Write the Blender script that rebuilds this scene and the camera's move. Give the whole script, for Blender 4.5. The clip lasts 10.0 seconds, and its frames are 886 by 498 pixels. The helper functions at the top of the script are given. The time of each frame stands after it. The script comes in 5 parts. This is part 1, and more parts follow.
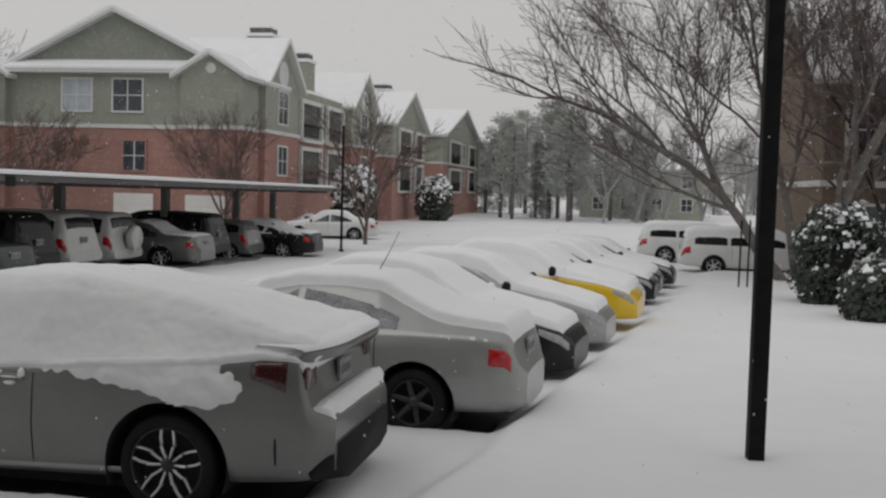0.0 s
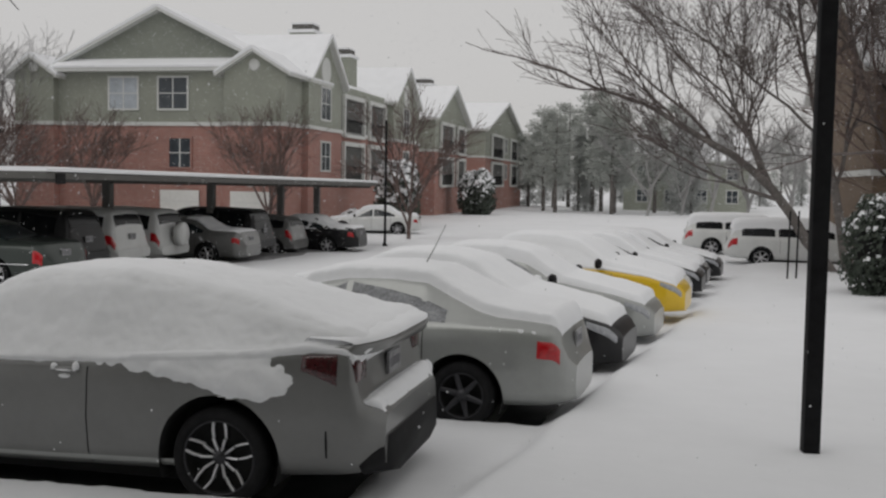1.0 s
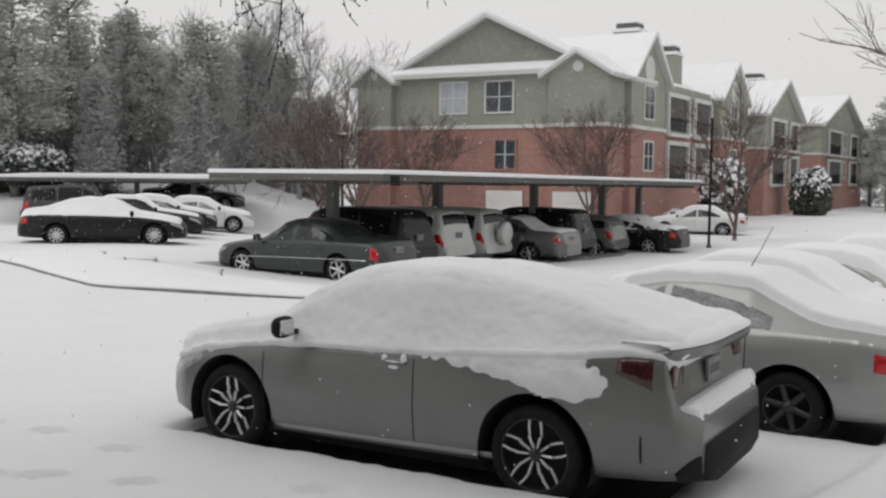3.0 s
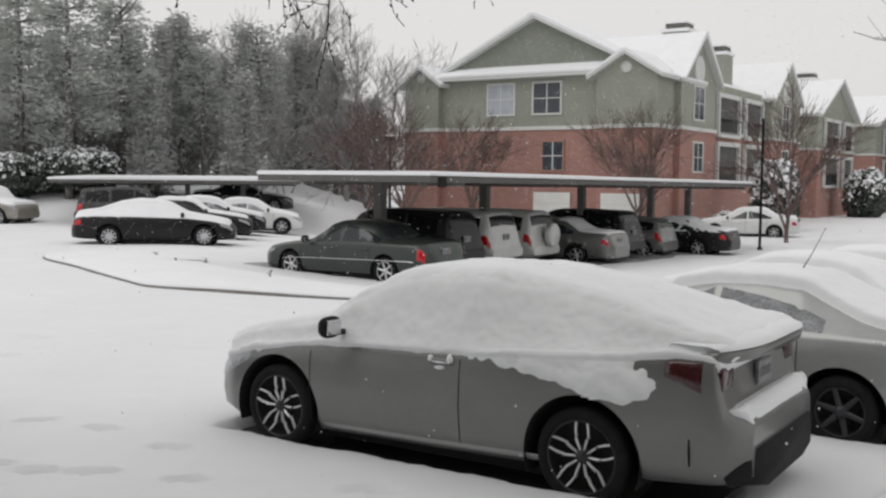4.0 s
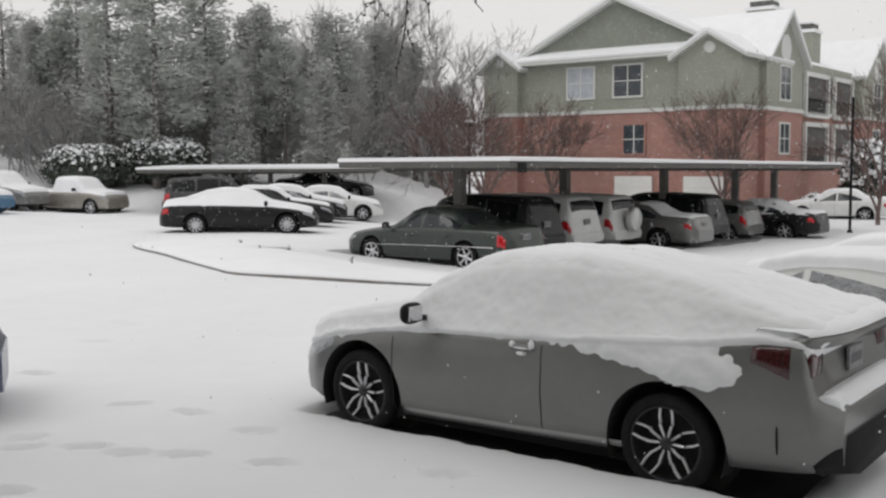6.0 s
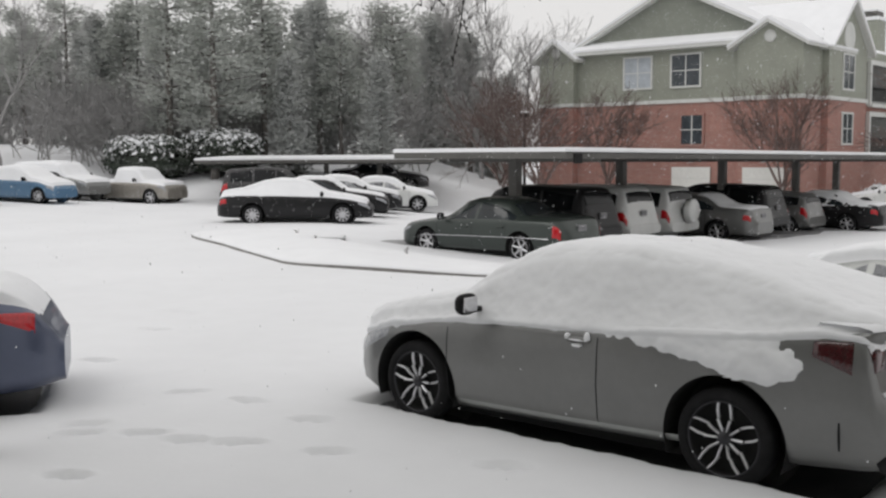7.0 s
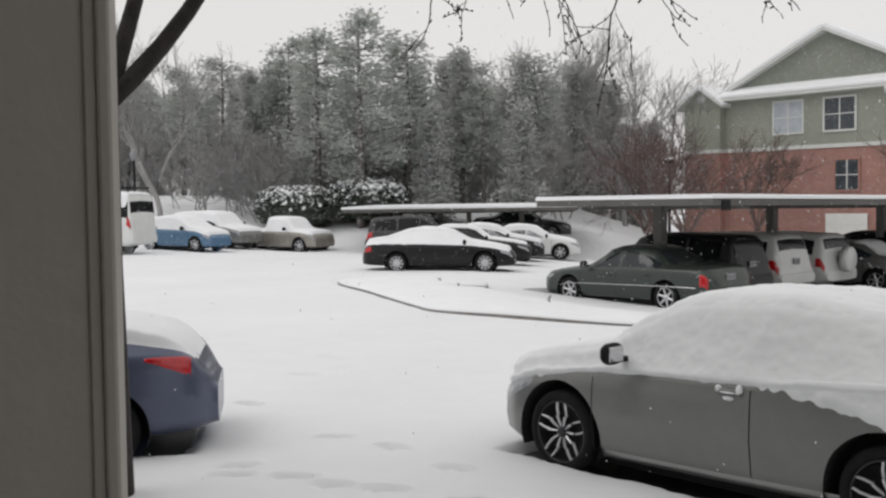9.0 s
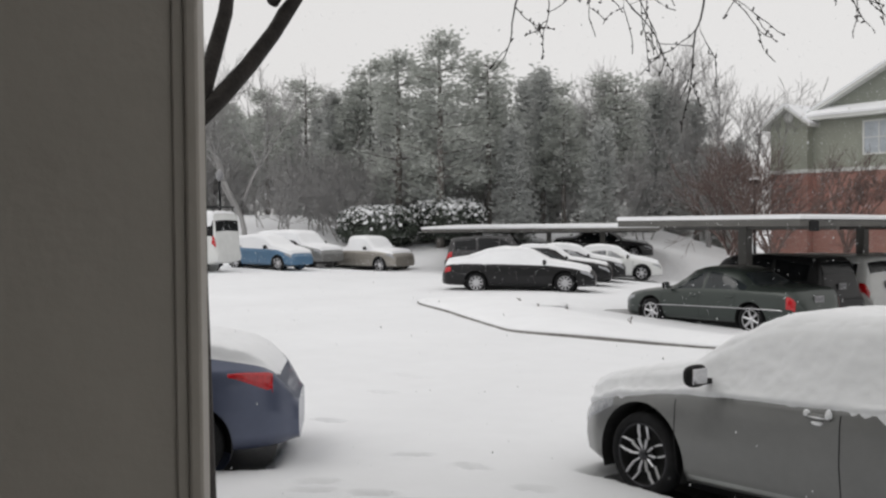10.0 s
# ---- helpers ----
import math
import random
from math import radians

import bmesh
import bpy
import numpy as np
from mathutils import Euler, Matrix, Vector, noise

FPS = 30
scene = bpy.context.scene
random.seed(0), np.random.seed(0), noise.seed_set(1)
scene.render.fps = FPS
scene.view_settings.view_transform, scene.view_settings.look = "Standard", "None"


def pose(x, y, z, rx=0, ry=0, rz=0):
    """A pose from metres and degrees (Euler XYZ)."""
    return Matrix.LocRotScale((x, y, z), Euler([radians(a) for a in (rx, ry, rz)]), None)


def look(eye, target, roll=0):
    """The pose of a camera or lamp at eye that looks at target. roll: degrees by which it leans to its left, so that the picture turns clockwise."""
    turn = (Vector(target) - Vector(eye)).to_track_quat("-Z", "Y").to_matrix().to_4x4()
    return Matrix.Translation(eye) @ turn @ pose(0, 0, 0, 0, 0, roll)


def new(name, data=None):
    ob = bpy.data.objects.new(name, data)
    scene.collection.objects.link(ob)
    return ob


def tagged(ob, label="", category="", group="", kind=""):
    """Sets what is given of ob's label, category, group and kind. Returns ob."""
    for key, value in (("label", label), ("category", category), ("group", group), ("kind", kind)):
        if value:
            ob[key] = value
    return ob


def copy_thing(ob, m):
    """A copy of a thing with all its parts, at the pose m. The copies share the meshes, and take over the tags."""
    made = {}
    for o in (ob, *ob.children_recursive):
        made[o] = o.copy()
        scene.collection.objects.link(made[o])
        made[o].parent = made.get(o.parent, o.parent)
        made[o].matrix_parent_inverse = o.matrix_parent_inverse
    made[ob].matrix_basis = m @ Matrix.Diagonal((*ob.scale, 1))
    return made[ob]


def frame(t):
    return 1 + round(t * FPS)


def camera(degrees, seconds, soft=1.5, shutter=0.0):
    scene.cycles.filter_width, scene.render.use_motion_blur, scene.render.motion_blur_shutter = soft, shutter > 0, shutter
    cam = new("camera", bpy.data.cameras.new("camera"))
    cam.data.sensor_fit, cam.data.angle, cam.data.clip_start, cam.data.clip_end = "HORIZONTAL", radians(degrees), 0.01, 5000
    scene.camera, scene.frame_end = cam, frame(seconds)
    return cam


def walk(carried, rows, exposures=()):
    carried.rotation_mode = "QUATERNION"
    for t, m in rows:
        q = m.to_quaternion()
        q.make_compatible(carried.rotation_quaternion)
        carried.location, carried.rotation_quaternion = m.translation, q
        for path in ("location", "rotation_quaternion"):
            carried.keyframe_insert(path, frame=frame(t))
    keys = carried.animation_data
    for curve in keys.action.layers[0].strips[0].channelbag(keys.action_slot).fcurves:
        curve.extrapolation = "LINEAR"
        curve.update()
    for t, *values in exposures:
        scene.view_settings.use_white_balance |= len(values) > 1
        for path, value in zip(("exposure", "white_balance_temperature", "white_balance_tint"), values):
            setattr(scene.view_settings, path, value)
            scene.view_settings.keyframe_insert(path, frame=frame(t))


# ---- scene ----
cam = camera(46.8, 10.0, soft=2.4)

PATH = [
    (0, (4.309, -1.06, 2.216), (3.955, 0.905, 2.097), 1.6),
    (0.5, (4.3, -1.053, 2.209), (3.912, 0.905, 2.079), 1.4),
    (1, (4.262, -1.041, 2.197), (3.827, 0.907, 2.065), 1.0),
    (1.1, (4.263, -1.045, 2.195), (3.748, 0.879, 2.063), 0.9),
    (1.25, (4.266, -1.052, 2.193), (3.652, 0.845, 2.060), 0.75),
    (1.5, (4.271, -1.064, 2.189), (3.518, 0.784, 2.049), 0.6),
    (2, (4.309, -1.018, 2.21), (3.413, 0.764, 2.057), 0.6),
    (2.5, (4.286, -1.025, 2.215), (3.317, 0.718, 2.069), 0.5),
    (4, (4.287, -1.014, 2.202), (3.197, 0.657, 2.064), 0.5),
    (4.5, (4.283, -1.006, 2.203), (3.121, 0.617, 2.069), 0.0),
    (5, (4.286, -1.016, 2.203), (3.088, 0.579, 2.061), -0.1),
    (6.5, (4.28, -1.016, 2.202), (3.038, 0.541, 2.023), -0.4),
    (7, (4.266, -1.004, 2.201), (2.968, 0.507, 2.018), -0.3),
    (7.5, (4.269, -1.004, 2.199), (2.917, 0.46, 2.026), -0.1),
    (8, (4.247, -1.001, 2.197), (2.853, 0.426, 2.049), -0.2),
    (8.5, (4.254, -1.008, 2.212), (2.816, 0.377, 2.093), -0.5),
    (9, (4.243, -1.007, 2.2), (2.745, 0.315, 2.113), -0.7),
    (9.5, (4.236, -1.003, 2.193), (2.684, 0.257, 2.127), -0.6),
    (10, (4.231, -1.002, 2.187), (2.634, 0.201, 2.141), -0.5),
]
walk(cam, [(t, look(eye, target, roll)) for t, eye, target, roll in PATH],
     [(0, -0.27), (1, -0.22), (1.6, 0.05), (2.5, 0.16), (5, 0.24), (10, 0.26)])

# ---------------------------------------------------------------- world, sun, exposure
world = bpy.data.worlds.new("overcast")
scene.world = world
world.use_nodes = True
wn, wl = world.node_tree.nodes, world.node_tree.links
wn.clear()
sky = wn.new("ShaderNodeTexSky")
sky.sky_type, sky.sun_disc = "NISHITA", False
sky.sun_elevation, sky.sun_rotation = radians(38), radians(150)
grey = wn.new("ShaderNodeHueSaturation")
grey.inputs["Saturation"].default_value = 0.08
cloud = wn.new("ShaderNodeMix")
cloud.data_type = "RGBA"
cloud.inputs[0].default_value = 0.8
cloud.inputs[7].default_value = (7.15, 7.0, 6.9, 1)
backg = wn.new("ShaderNodeBackground")
backg.inputs["Strength"].default_value = 0.088
wout = wn.new("ShaderNodeOutputWorld")
# cloud cover, brighter towards the zenith
wtc, wsep = wn.new("ShaderNodeTexCoord"), wn.new("ShaderNodeSeparateXYZ")
wup, wmul = wn.new("ShaderNodeMapRange"), wn.new("ShaderNodeVectorMath")
wup.inputs["To Min"].default_value, wup.inputs["To Max"].default_value = 1.0, 1.3
wmul.operation = "SCALE"
wl.new(wtc.outputs["Generated"], wsep.inputs[0])
wl.new(wsep.outputs[2], wup.inputs["Value"])
wl.new(wup.outputs[0], wmul.inputs["Scale"])
wl.new(sky.outputs[0], grey.inputs["Color"])
wl.new(grey.outputs[0], cloud.inputs[6])
wl.new(cloud.outputs[2], wmul.inputs[0])
wl.new(wmul.outputs[0], backg.inputs["Color"])
wl.new(backg.outputs[0], wout.inputs[0])
sun = new("sun", bpy.data.lights.new("sun", "SUN"))
sun.data.energy, sun.data.angle, sun.data.color = 0.5, radians(40), (1.0, 0.98, 0.95)
sun.matrix_world = look((0, 0, 30), (12, 18, 0))

# ---------------------------------------------------------------- materials
def mat(name, col, rough=0.6, metal=0.0, var=0.12, scale=6.0, bump=0.0, bscale=40.0, coat=0.0, col2=None, spec=0.5, obj=True):
    m = bpy.data.materials.new(name)
    m.use_nodes = True
    n, l = m.node_tree.nodes, m.node_tree.links
    b = n["Principled BSDF"]
    b.inputs["Roughness"].default_value = rough
    b.inputs["Metallic"].default_value = metal
    b.inputs["Coat Weight"].default_value = coat
    b.inputs["Specular IOR Level"].default_value = spec
    tc = n.new("ShaderNodeTexCoord")
    big = n.new("ShaderNodeTexNoise")
    big.inputs["Scale"].default_value, big.inputs["Detail"].default_value = scale, 6
    fine = n.new("ShaderNodeTexNoise")
    fine.inputs["Scale"].default_value, fine.inputs["Detail"].default_value = scale * 7.3, 3
    for t in (big, fine):
        l.new(tc.outputs["Object"], t.inputs["Vector"])
    add = n.new("ShaderNodeMath")
    add.operation = "MULTIPLY_ADD"
    l.new(fine.outputs["Fac"], add.inputs[0])
    add.inputs[1].default_value = 0.4
    l.new(big.outputs["Fac"], add.inputs[2])
    ramp = n.new("ShaderNodeValToRGB")
    c2 = col2 or tuple(min(1, c * (1 + var)) for c in col)
    c1 = col if col2 else tuple(c * (1 - var) for c in col)
    ramp.color_ramp.elements[0].position, ramp.color_ramp.elements[0].color = 0.45, (*c1, 1)
    ramp.color_ramp.elements[1].position, ramp.color_ramp.elements[1].color = 0.95, (*c2, 1)
    l.new(add.outputs[0], ramp.inputs[0])
    l.new(ramp.outputs[0], b.inputs["Base Color"])
    if bump:
        bn = n.new("ShaderNodeTexNoise")
        bn.inputs["Scale"].default_value, bn.inputs["Detail"].default_value = bscale, 5
        l.new(tc.outputs["Object"], bn.inputs["Vector"])
        bp = n.new("ShaderNodeBump")
        bp.inputs["Strength"].default_value, bp.inputs["Distance"].default_value = bump, 0.02
        l.new(bn.outputs["Fac"], bp.inputs["Height"])
        l.new(bp.outputs[0], b.inputs["Normal"])
    return m


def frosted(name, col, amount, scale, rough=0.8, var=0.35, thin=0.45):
    """A dull surface with specks of caught snow; for the woods, painted haze."""
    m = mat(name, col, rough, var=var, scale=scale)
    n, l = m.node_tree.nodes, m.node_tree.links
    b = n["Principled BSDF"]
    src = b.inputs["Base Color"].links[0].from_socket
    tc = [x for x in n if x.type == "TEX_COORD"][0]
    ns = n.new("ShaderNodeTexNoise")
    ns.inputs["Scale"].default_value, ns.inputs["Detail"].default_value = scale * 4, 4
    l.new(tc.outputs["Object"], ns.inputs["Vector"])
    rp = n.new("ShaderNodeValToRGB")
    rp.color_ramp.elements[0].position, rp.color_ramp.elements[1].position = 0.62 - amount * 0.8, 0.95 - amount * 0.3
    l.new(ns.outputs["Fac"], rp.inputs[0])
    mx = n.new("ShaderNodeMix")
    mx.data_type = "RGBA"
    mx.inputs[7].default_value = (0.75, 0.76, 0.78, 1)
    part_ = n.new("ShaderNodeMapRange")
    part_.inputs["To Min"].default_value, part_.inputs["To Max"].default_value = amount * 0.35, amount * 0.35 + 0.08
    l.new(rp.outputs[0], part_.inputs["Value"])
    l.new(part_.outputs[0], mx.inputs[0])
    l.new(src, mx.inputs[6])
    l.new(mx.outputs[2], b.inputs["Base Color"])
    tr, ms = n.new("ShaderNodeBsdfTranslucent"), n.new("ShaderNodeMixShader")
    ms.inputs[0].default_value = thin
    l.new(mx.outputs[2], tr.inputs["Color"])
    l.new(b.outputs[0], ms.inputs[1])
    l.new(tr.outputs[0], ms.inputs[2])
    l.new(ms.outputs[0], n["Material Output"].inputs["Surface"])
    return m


def brickwork(name, c1, c2, mortar, wd=0.215, ht=0.075):
    m = mat(name, c1, 0.85, var=0.2, scale=0.7)
    n, l = m.node_tree.nodes, m.node_tree.links
    b = n["Principled BSDF"]
    src = b.inputs["Base Color"].links[0].from_socket
    tc = [x for x in n if x.type == "TEX_COORD"][0]
    sep, comb = n.new("ShaderNodeSeparateXYZ"), n.new("ShaderNodeCombineXYZ")
    s = n.new("ShaderNodeMath")
    l.new(tc.outputs["Object"], sep.inputs[0])
    l.new(sep.outputs[0], s.inputs[0])
    l.new(sep.outputs[1], s.inputs[1])
    l.new(s.outputs[0], comb.inputs[0])
    l.new(sep.outputs[2], comb.inputs[1])
    br = n.new("ShaderNodeTexBrick")
    br.inputs["Scale"].default_value = 1.0
    br.inputs["Brick Width"].default_value, br.inputs["Row Height"].default_value = wd, ht
    br.inputs["Mortar Size"].default_value = 0.008
    br.inputs["Color2"].default_value, br.inputs["Mortar"].default_value = (*c2, 1), (*mortar, 1)
    l.new(src, br.inputs["Color1"])
    l.new(comb.outputs[0], br.inputs["Vector"])
    l.new(br.outputs["Color"], b.inputs["Base Color"])
    return m


def lap_siding(name, col, step=0.15):
    """Painted boards, each with a lip that shades the next."""
    m = mat(name, col, 0.7, var=0.1, scale=0.6)
    n, l = m.node_tree.nodes, m.node_tree.links
    b = n["Principled BSDF"]
    tc = [x for x in n if x.type == "TEX_COORD"][0]
    sep = n.new("ShaderNodeSeparateXYZ")
    l.new(tc.outputs["Object"], sep.inputs[0])
    md = n.new("ShaderNodeMath")
    md.operation = "FLOORED_MODULO"
    md.inputs[1].default_value = step
    l.new(sep.outputs[2], md.inputs[0])
    bp = n.new("ShaderNodeBump")
    bp.inputs["Strength"].default_value, bp.inputs["Distance"].default_value = 0.5, 0.25
    l.new(md.outputs[0], bp.inputs["Height"])
    l.new(bp.outputs[0], b.inputs["Normal"])
    return m


def glass(name, tint, rough=0.05, spec=0.5):
    m = mat(name, tint, rough, var=0.3, scale=3.0, spec=spec)
    return m


SNOW = mat("snow", (0.84, 0.85, 0.87), 0.75, var=0.03, scale=1.5, bump=0.25, bscale=9.0, spec=0.2)
SNOW_ROAD = mat("ground_snow", (0.80, 0.81, 0.83), 0.8, var=0.035, scale=0.35, bump=0.25, bscale=5.0, spec=0.2)
ASPHALT = mat("asphalt", (0.035, 0.035, 0.037), 0.7, var=0.4, scale=5, bump=0.6, bscale=120)
TYRE = mat("tyre_rubber", (0.014, 0.014, 0.015), 0.85, spec=0.2, var=0.3, scale=12, bump=0.3, bscale=60)
BLACK = mat("black_plastic", (0.013, 0.013, 0.014), 0.65, var=0.3, scale=8, spec=0.2)
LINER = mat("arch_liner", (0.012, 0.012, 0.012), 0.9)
ALLOY = mat("alloy_bright", (0.62, 0.62, 0.64), 0.28, metal=0.85, var=0.08)
ALLOY_D = mat("alloy_dark", (0.05, 0.05, 0.055), 0.4, metal=0.6)
GLASS = glass("car_glass", (0.02, 0.025, 0.028))
GLASS_T = glass("tinted_glass", (0.008, 0.009, 0.01), 0.12, 0.22)
RED = mat("red_lens", (0.46, 0.008, 0.014), 0.12, var=0.3, scale=30, coat=0.6)
RED_D = mat("dark_red_lens", (0.05, 0.009, 0.011), 0.12, var=0.4, scale=30, coat=0.6)
CLEAR = mat("clear_lens", (0.35, 0.36, 0.38), 0.12, var=0.3, scale=30, coat=0.6)
CHROME = mat("chrome", (0.7, 0.7, 0.72), 0.15, metal=1.0)
PLATE = mat("plate_white", (0.24, 0.24, 0.25), 0.5, var=0.4, scale=20)
BARS = mat("plate_bars", (0.17, 0.17, 0.185), 0.5)
POLE = mat("black_paint", (0.010, 0.010, 0.011), 0.7, spec=0.15, var=0.4, scale=9, bump=0.2, bscale=60)
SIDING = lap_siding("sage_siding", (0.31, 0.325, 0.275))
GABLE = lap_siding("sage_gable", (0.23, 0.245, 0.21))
BRICK = brickwork("red_brick", (0.38, 0.165, 0.13), (0.30, 0.125, 0.10), (0.38, 0.33, 0.3))
BRICK_Y = brickwork("tan_brick", (0.17, 0.115, 0.075), (0.13, 0.09, 0.06), (0.2, 0.165, 0.135))
TRIM = mat("white_trim", (0.62, 0.63, 0.61), 0.55, var=0.06)
DOOR_W = mat("garage_door_paint", (0.72, 0.72, 0.69), 0.5, var=0.06)
PANE = glass("window_glass", (0.05, 0.06, 0.07), 0.06)
BLIND = mat("window_blind", (0.42, 0.46, 0.5), 0.35, var=0.15, scale=2)
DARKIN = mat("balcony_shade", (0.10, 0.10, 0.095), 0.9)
STEEL = mat("carport_steel", (0.10, 0.097, 0.09), 0.6, var=0.15, scale=2)
CONC = mat("kerb_concrete", (0.22, 0.21, 0.20), 0.85, var=0.3, scale=5, bump=0.4)
BARK = mat("wet_bark", (0.024, 0.02, 0.018), 0.85, var=0.45, scale=9, bump=0.8, bscale=25)
BARK_F = mat("grey_bark", (0.16, 0.145, 0.135), 0.9, var=0.35, scale=6, bump=0.6, bscale=15)
TWIG = mat("twigs", (0.15, 0.125, 0.118), 0.9, var=0.3, scale=4)
TWIG_R = mat("reddish_twigs", (0.14, 0.10, 0.09), 0.9, var=0.3, scale=4)
# twigs of the woods, greyed in the colour to imitate haze
TWIG_HAZE = frosted("hazed_twigs", (0.27, 0.255, 0.24), 0.75, 0.6, var=0.12, thin=0.3)
RIMED = mat("snow_flecked_glass", (0.05, 0.054, 0.058), 0.5, scale=5.0, col2=(0.46, 0.47, 0.49), bump=0.7, bscale=26, spec=0.3)
# needles far paler than real, distance haze mixed into the base colour
NEEDLE = frosted("hazed_pine_needles", (0.33, 0.355, 0.30), 0.9, 0.4, var=0.15, thin=0.6)
NEEDLE_F = frosted("hazed_cedar_needles", (0.32, 0.335, 0.305), 0.9, 0.4, var=0.15, thin=0.6)
LEAF = frosted("evergreen_leaves", (0.05, 0.068, 0.045), 0.14, 5)
PORCH = mat("porch_paint", (0.265, 0.245, 0.215), 0.6, var=0.06, scale=3, bump=0.12, bscale=25)

# ---------------------------------------------------------------- helpers
def part(name, bm, material, parent=None, label="", smooth=True):
    me = bpy.data.meshes.new(name)
    bm.to_mesh(me)
    bm.free()
    me.materials.append(material)
    if smooth:
        me.shade_smooth()
    ob = new(name, me)
    if parent is not None:
        ob.parent = parent
    if label:
        ob["label"] = label
    return ob


def raw(name, verts, faces, material, parent=None, label="", smooth=True):
    me = bpy.data.meshes.new(name)
    me.from_pydata([tuple(v) for v in verts], [], faces)
    me.materials.append(material)
    if smooth:
        me.shade_smooth()
    ob = new(name, me)
    if parent is not None:
        ob.parent = parent
    if label:
        ob["label"] = label
    return ob


def box(bm, x0, x1, y0, y1, z0, z1, bevel=0.0):
    vs = [bm.verts.new((x, y, z)) for x in (x0, x1) for y in (y0, y1) for z in (z0, z1)]
    fs = [bm.faces.new([vs[i] for i in q]) for q in ((0, 1, 3, 2), (4, 6, 7, 5), (0, 4, 5, 1), (2, 3, 7, 6), (0, 2, 6, 4), (1, 5, 7, 3))]
    if bevel:
        es = list({e for f in fs for e in f.edges})
        bmesh.ops.bevel(bm, geom=es, offset=bevel, segments=2, affect="EDGES", profile=0.5)
    return bm


def boxed(name, dims, material, parent=None, label="", bevel=0.0):
    bm = bmesh.new()
    box(bm, *dims, bevel=bevel)
    return part(name, bm, material, parent, label, smooth=False)


def tube(bm, pts, radii, sides=8):
    """A tapered tube along points."""
    rings = []
    for i, p in enumerate(pts):
        p = Vector(p)
        d = (Vector(pts[min(i + 1, len(pts) - 1)]) - Vector(pts[max(i - 1, 0)])).normalized()
        a = d.orthogonal().normalized()
        b = d.cross(a)
        rings.append([bm.verts.new(p + radii[i] * (math.cos(k * 2 * math.pi / sides) * a + math.sin(k * 2 * math.pi / sides) * b)) for k in range(sides)])
    for i, (r0, r1) in enumerate(zip(rings, rings[1:])):
        best = min(range(sides), key=lambda s: (r0[0].co - r1[s].co).length)
        for k in range(sides):
            bm.faces.new((r0[k], r0[(k + 1) % sides], r1[(k + 1 + best) % sides], r1[(k + best) % sides]))
    bm.faces.new(rings[0][::-1])
    bm.faces.new(rings[-1])
    return bm


def lathe(bm, prof, sides=40, axis="y"):
    """Turns (radius, along) points round the axis."""
    rings = []
    for r, a in prof:
        rings.append([bm.verts.new((r * math.cos(2 * math.pi * k / sides), a, r * math.sin(2 * math.pi * k / sides)) if axis == "y" else
                                   (r * math.cos(2 * math.pi * k / sides), r * math.sin(2 * math.pi * k / sides), a)) for k in range(sides)])
    for r0, r1 in zip(rings, rings[1:]):
        for k in range(sides):
            bm.faces.new((r0[k], r0[(k + 1) % sides], r1[(k + 1) % sides], r1[k]))
    return bm


def thing(name, label, category, m, group="", kind=""):
    ob = new(name)
    ob.matrix_world = m
    return tagged(ob, label, category, group, kind)


def smooth01(a, b, x):
    t = min(1.0, max(0.0, (x - a) / (b - a)))
    return t * t * (3 - 2 * t)


KX, KY, KS = 3.02, 6.0, 0.135      # kerb line: x = KX + KS * (y - KY)

def gz(x, y):
    """Height of the lot: it falls gently away from the walkway and banks up towards the woods."""
    b = math.degrees(math.atan2(4.3 - x, y + 1)) if y > -1 or x < 4 else 0.0
    d = math.hypot(x - 4.3, y + 1)
    z = -0.02 * min(31.0, max(0.0, y - 6)) * smooth01(48, 37, b)
    bank = smooth01(48, 58, b) * smooth01(110, 95, b)
    z += 0.34 * smooth01(30, 45, d) * smooth01(57, 63, b) * smooth01(110, 95, b)
    return z + 2.6 * smooth01(50, 66, d) * bank + 2.3 * smooth01(46, 63, d) * smooth01(36, 41, b) * (1 - bank) * smooth01(110, 95, b)

# ---------------------------------------------------------------- ground
def spread(lo, hi, step, far, grow=1.18):
    c = list(np.arange(lo, hi + 1e-6, step))
    a, d = lo, step
    left = []
    while a > -far:
        d = min(d * grow, 30)
        a -= d
        left.append(a)
    a, d = hi, step
    right = []
    while a < far:
        d = min(d * grow, 30)
        a += d
        right.append(a)
    return left[::-1] + c + right


BARE = [(0.05, 6.10, 4.3, 1.70, 0), (1.25, 8.95, 3.9, 1.5, -4), (-5.63, 1.76, 4.3, 1.5, 58)]
PRINTS = [(-3.5, 4.42, 0.9), (-1.87, 4.5, 0.5), (-1.8, 3.71, 0.6), (-2.6, 3.4, 0.7), (-3.2, 3.23, 1.0), (-3.0, 3.05, 0.9), (-2.18, 3.5, 0.6),
          (0.09, 4.52, 0.5), (-5.44, 4.71, 0.6), (-2.78, 4.58, 0.3), (-2.1, 2.45, 0.5), (-1.1, 3.95, 0.6), (-6.6, 6.2, 0.4), (-7.6, 7.3, 0.2)]

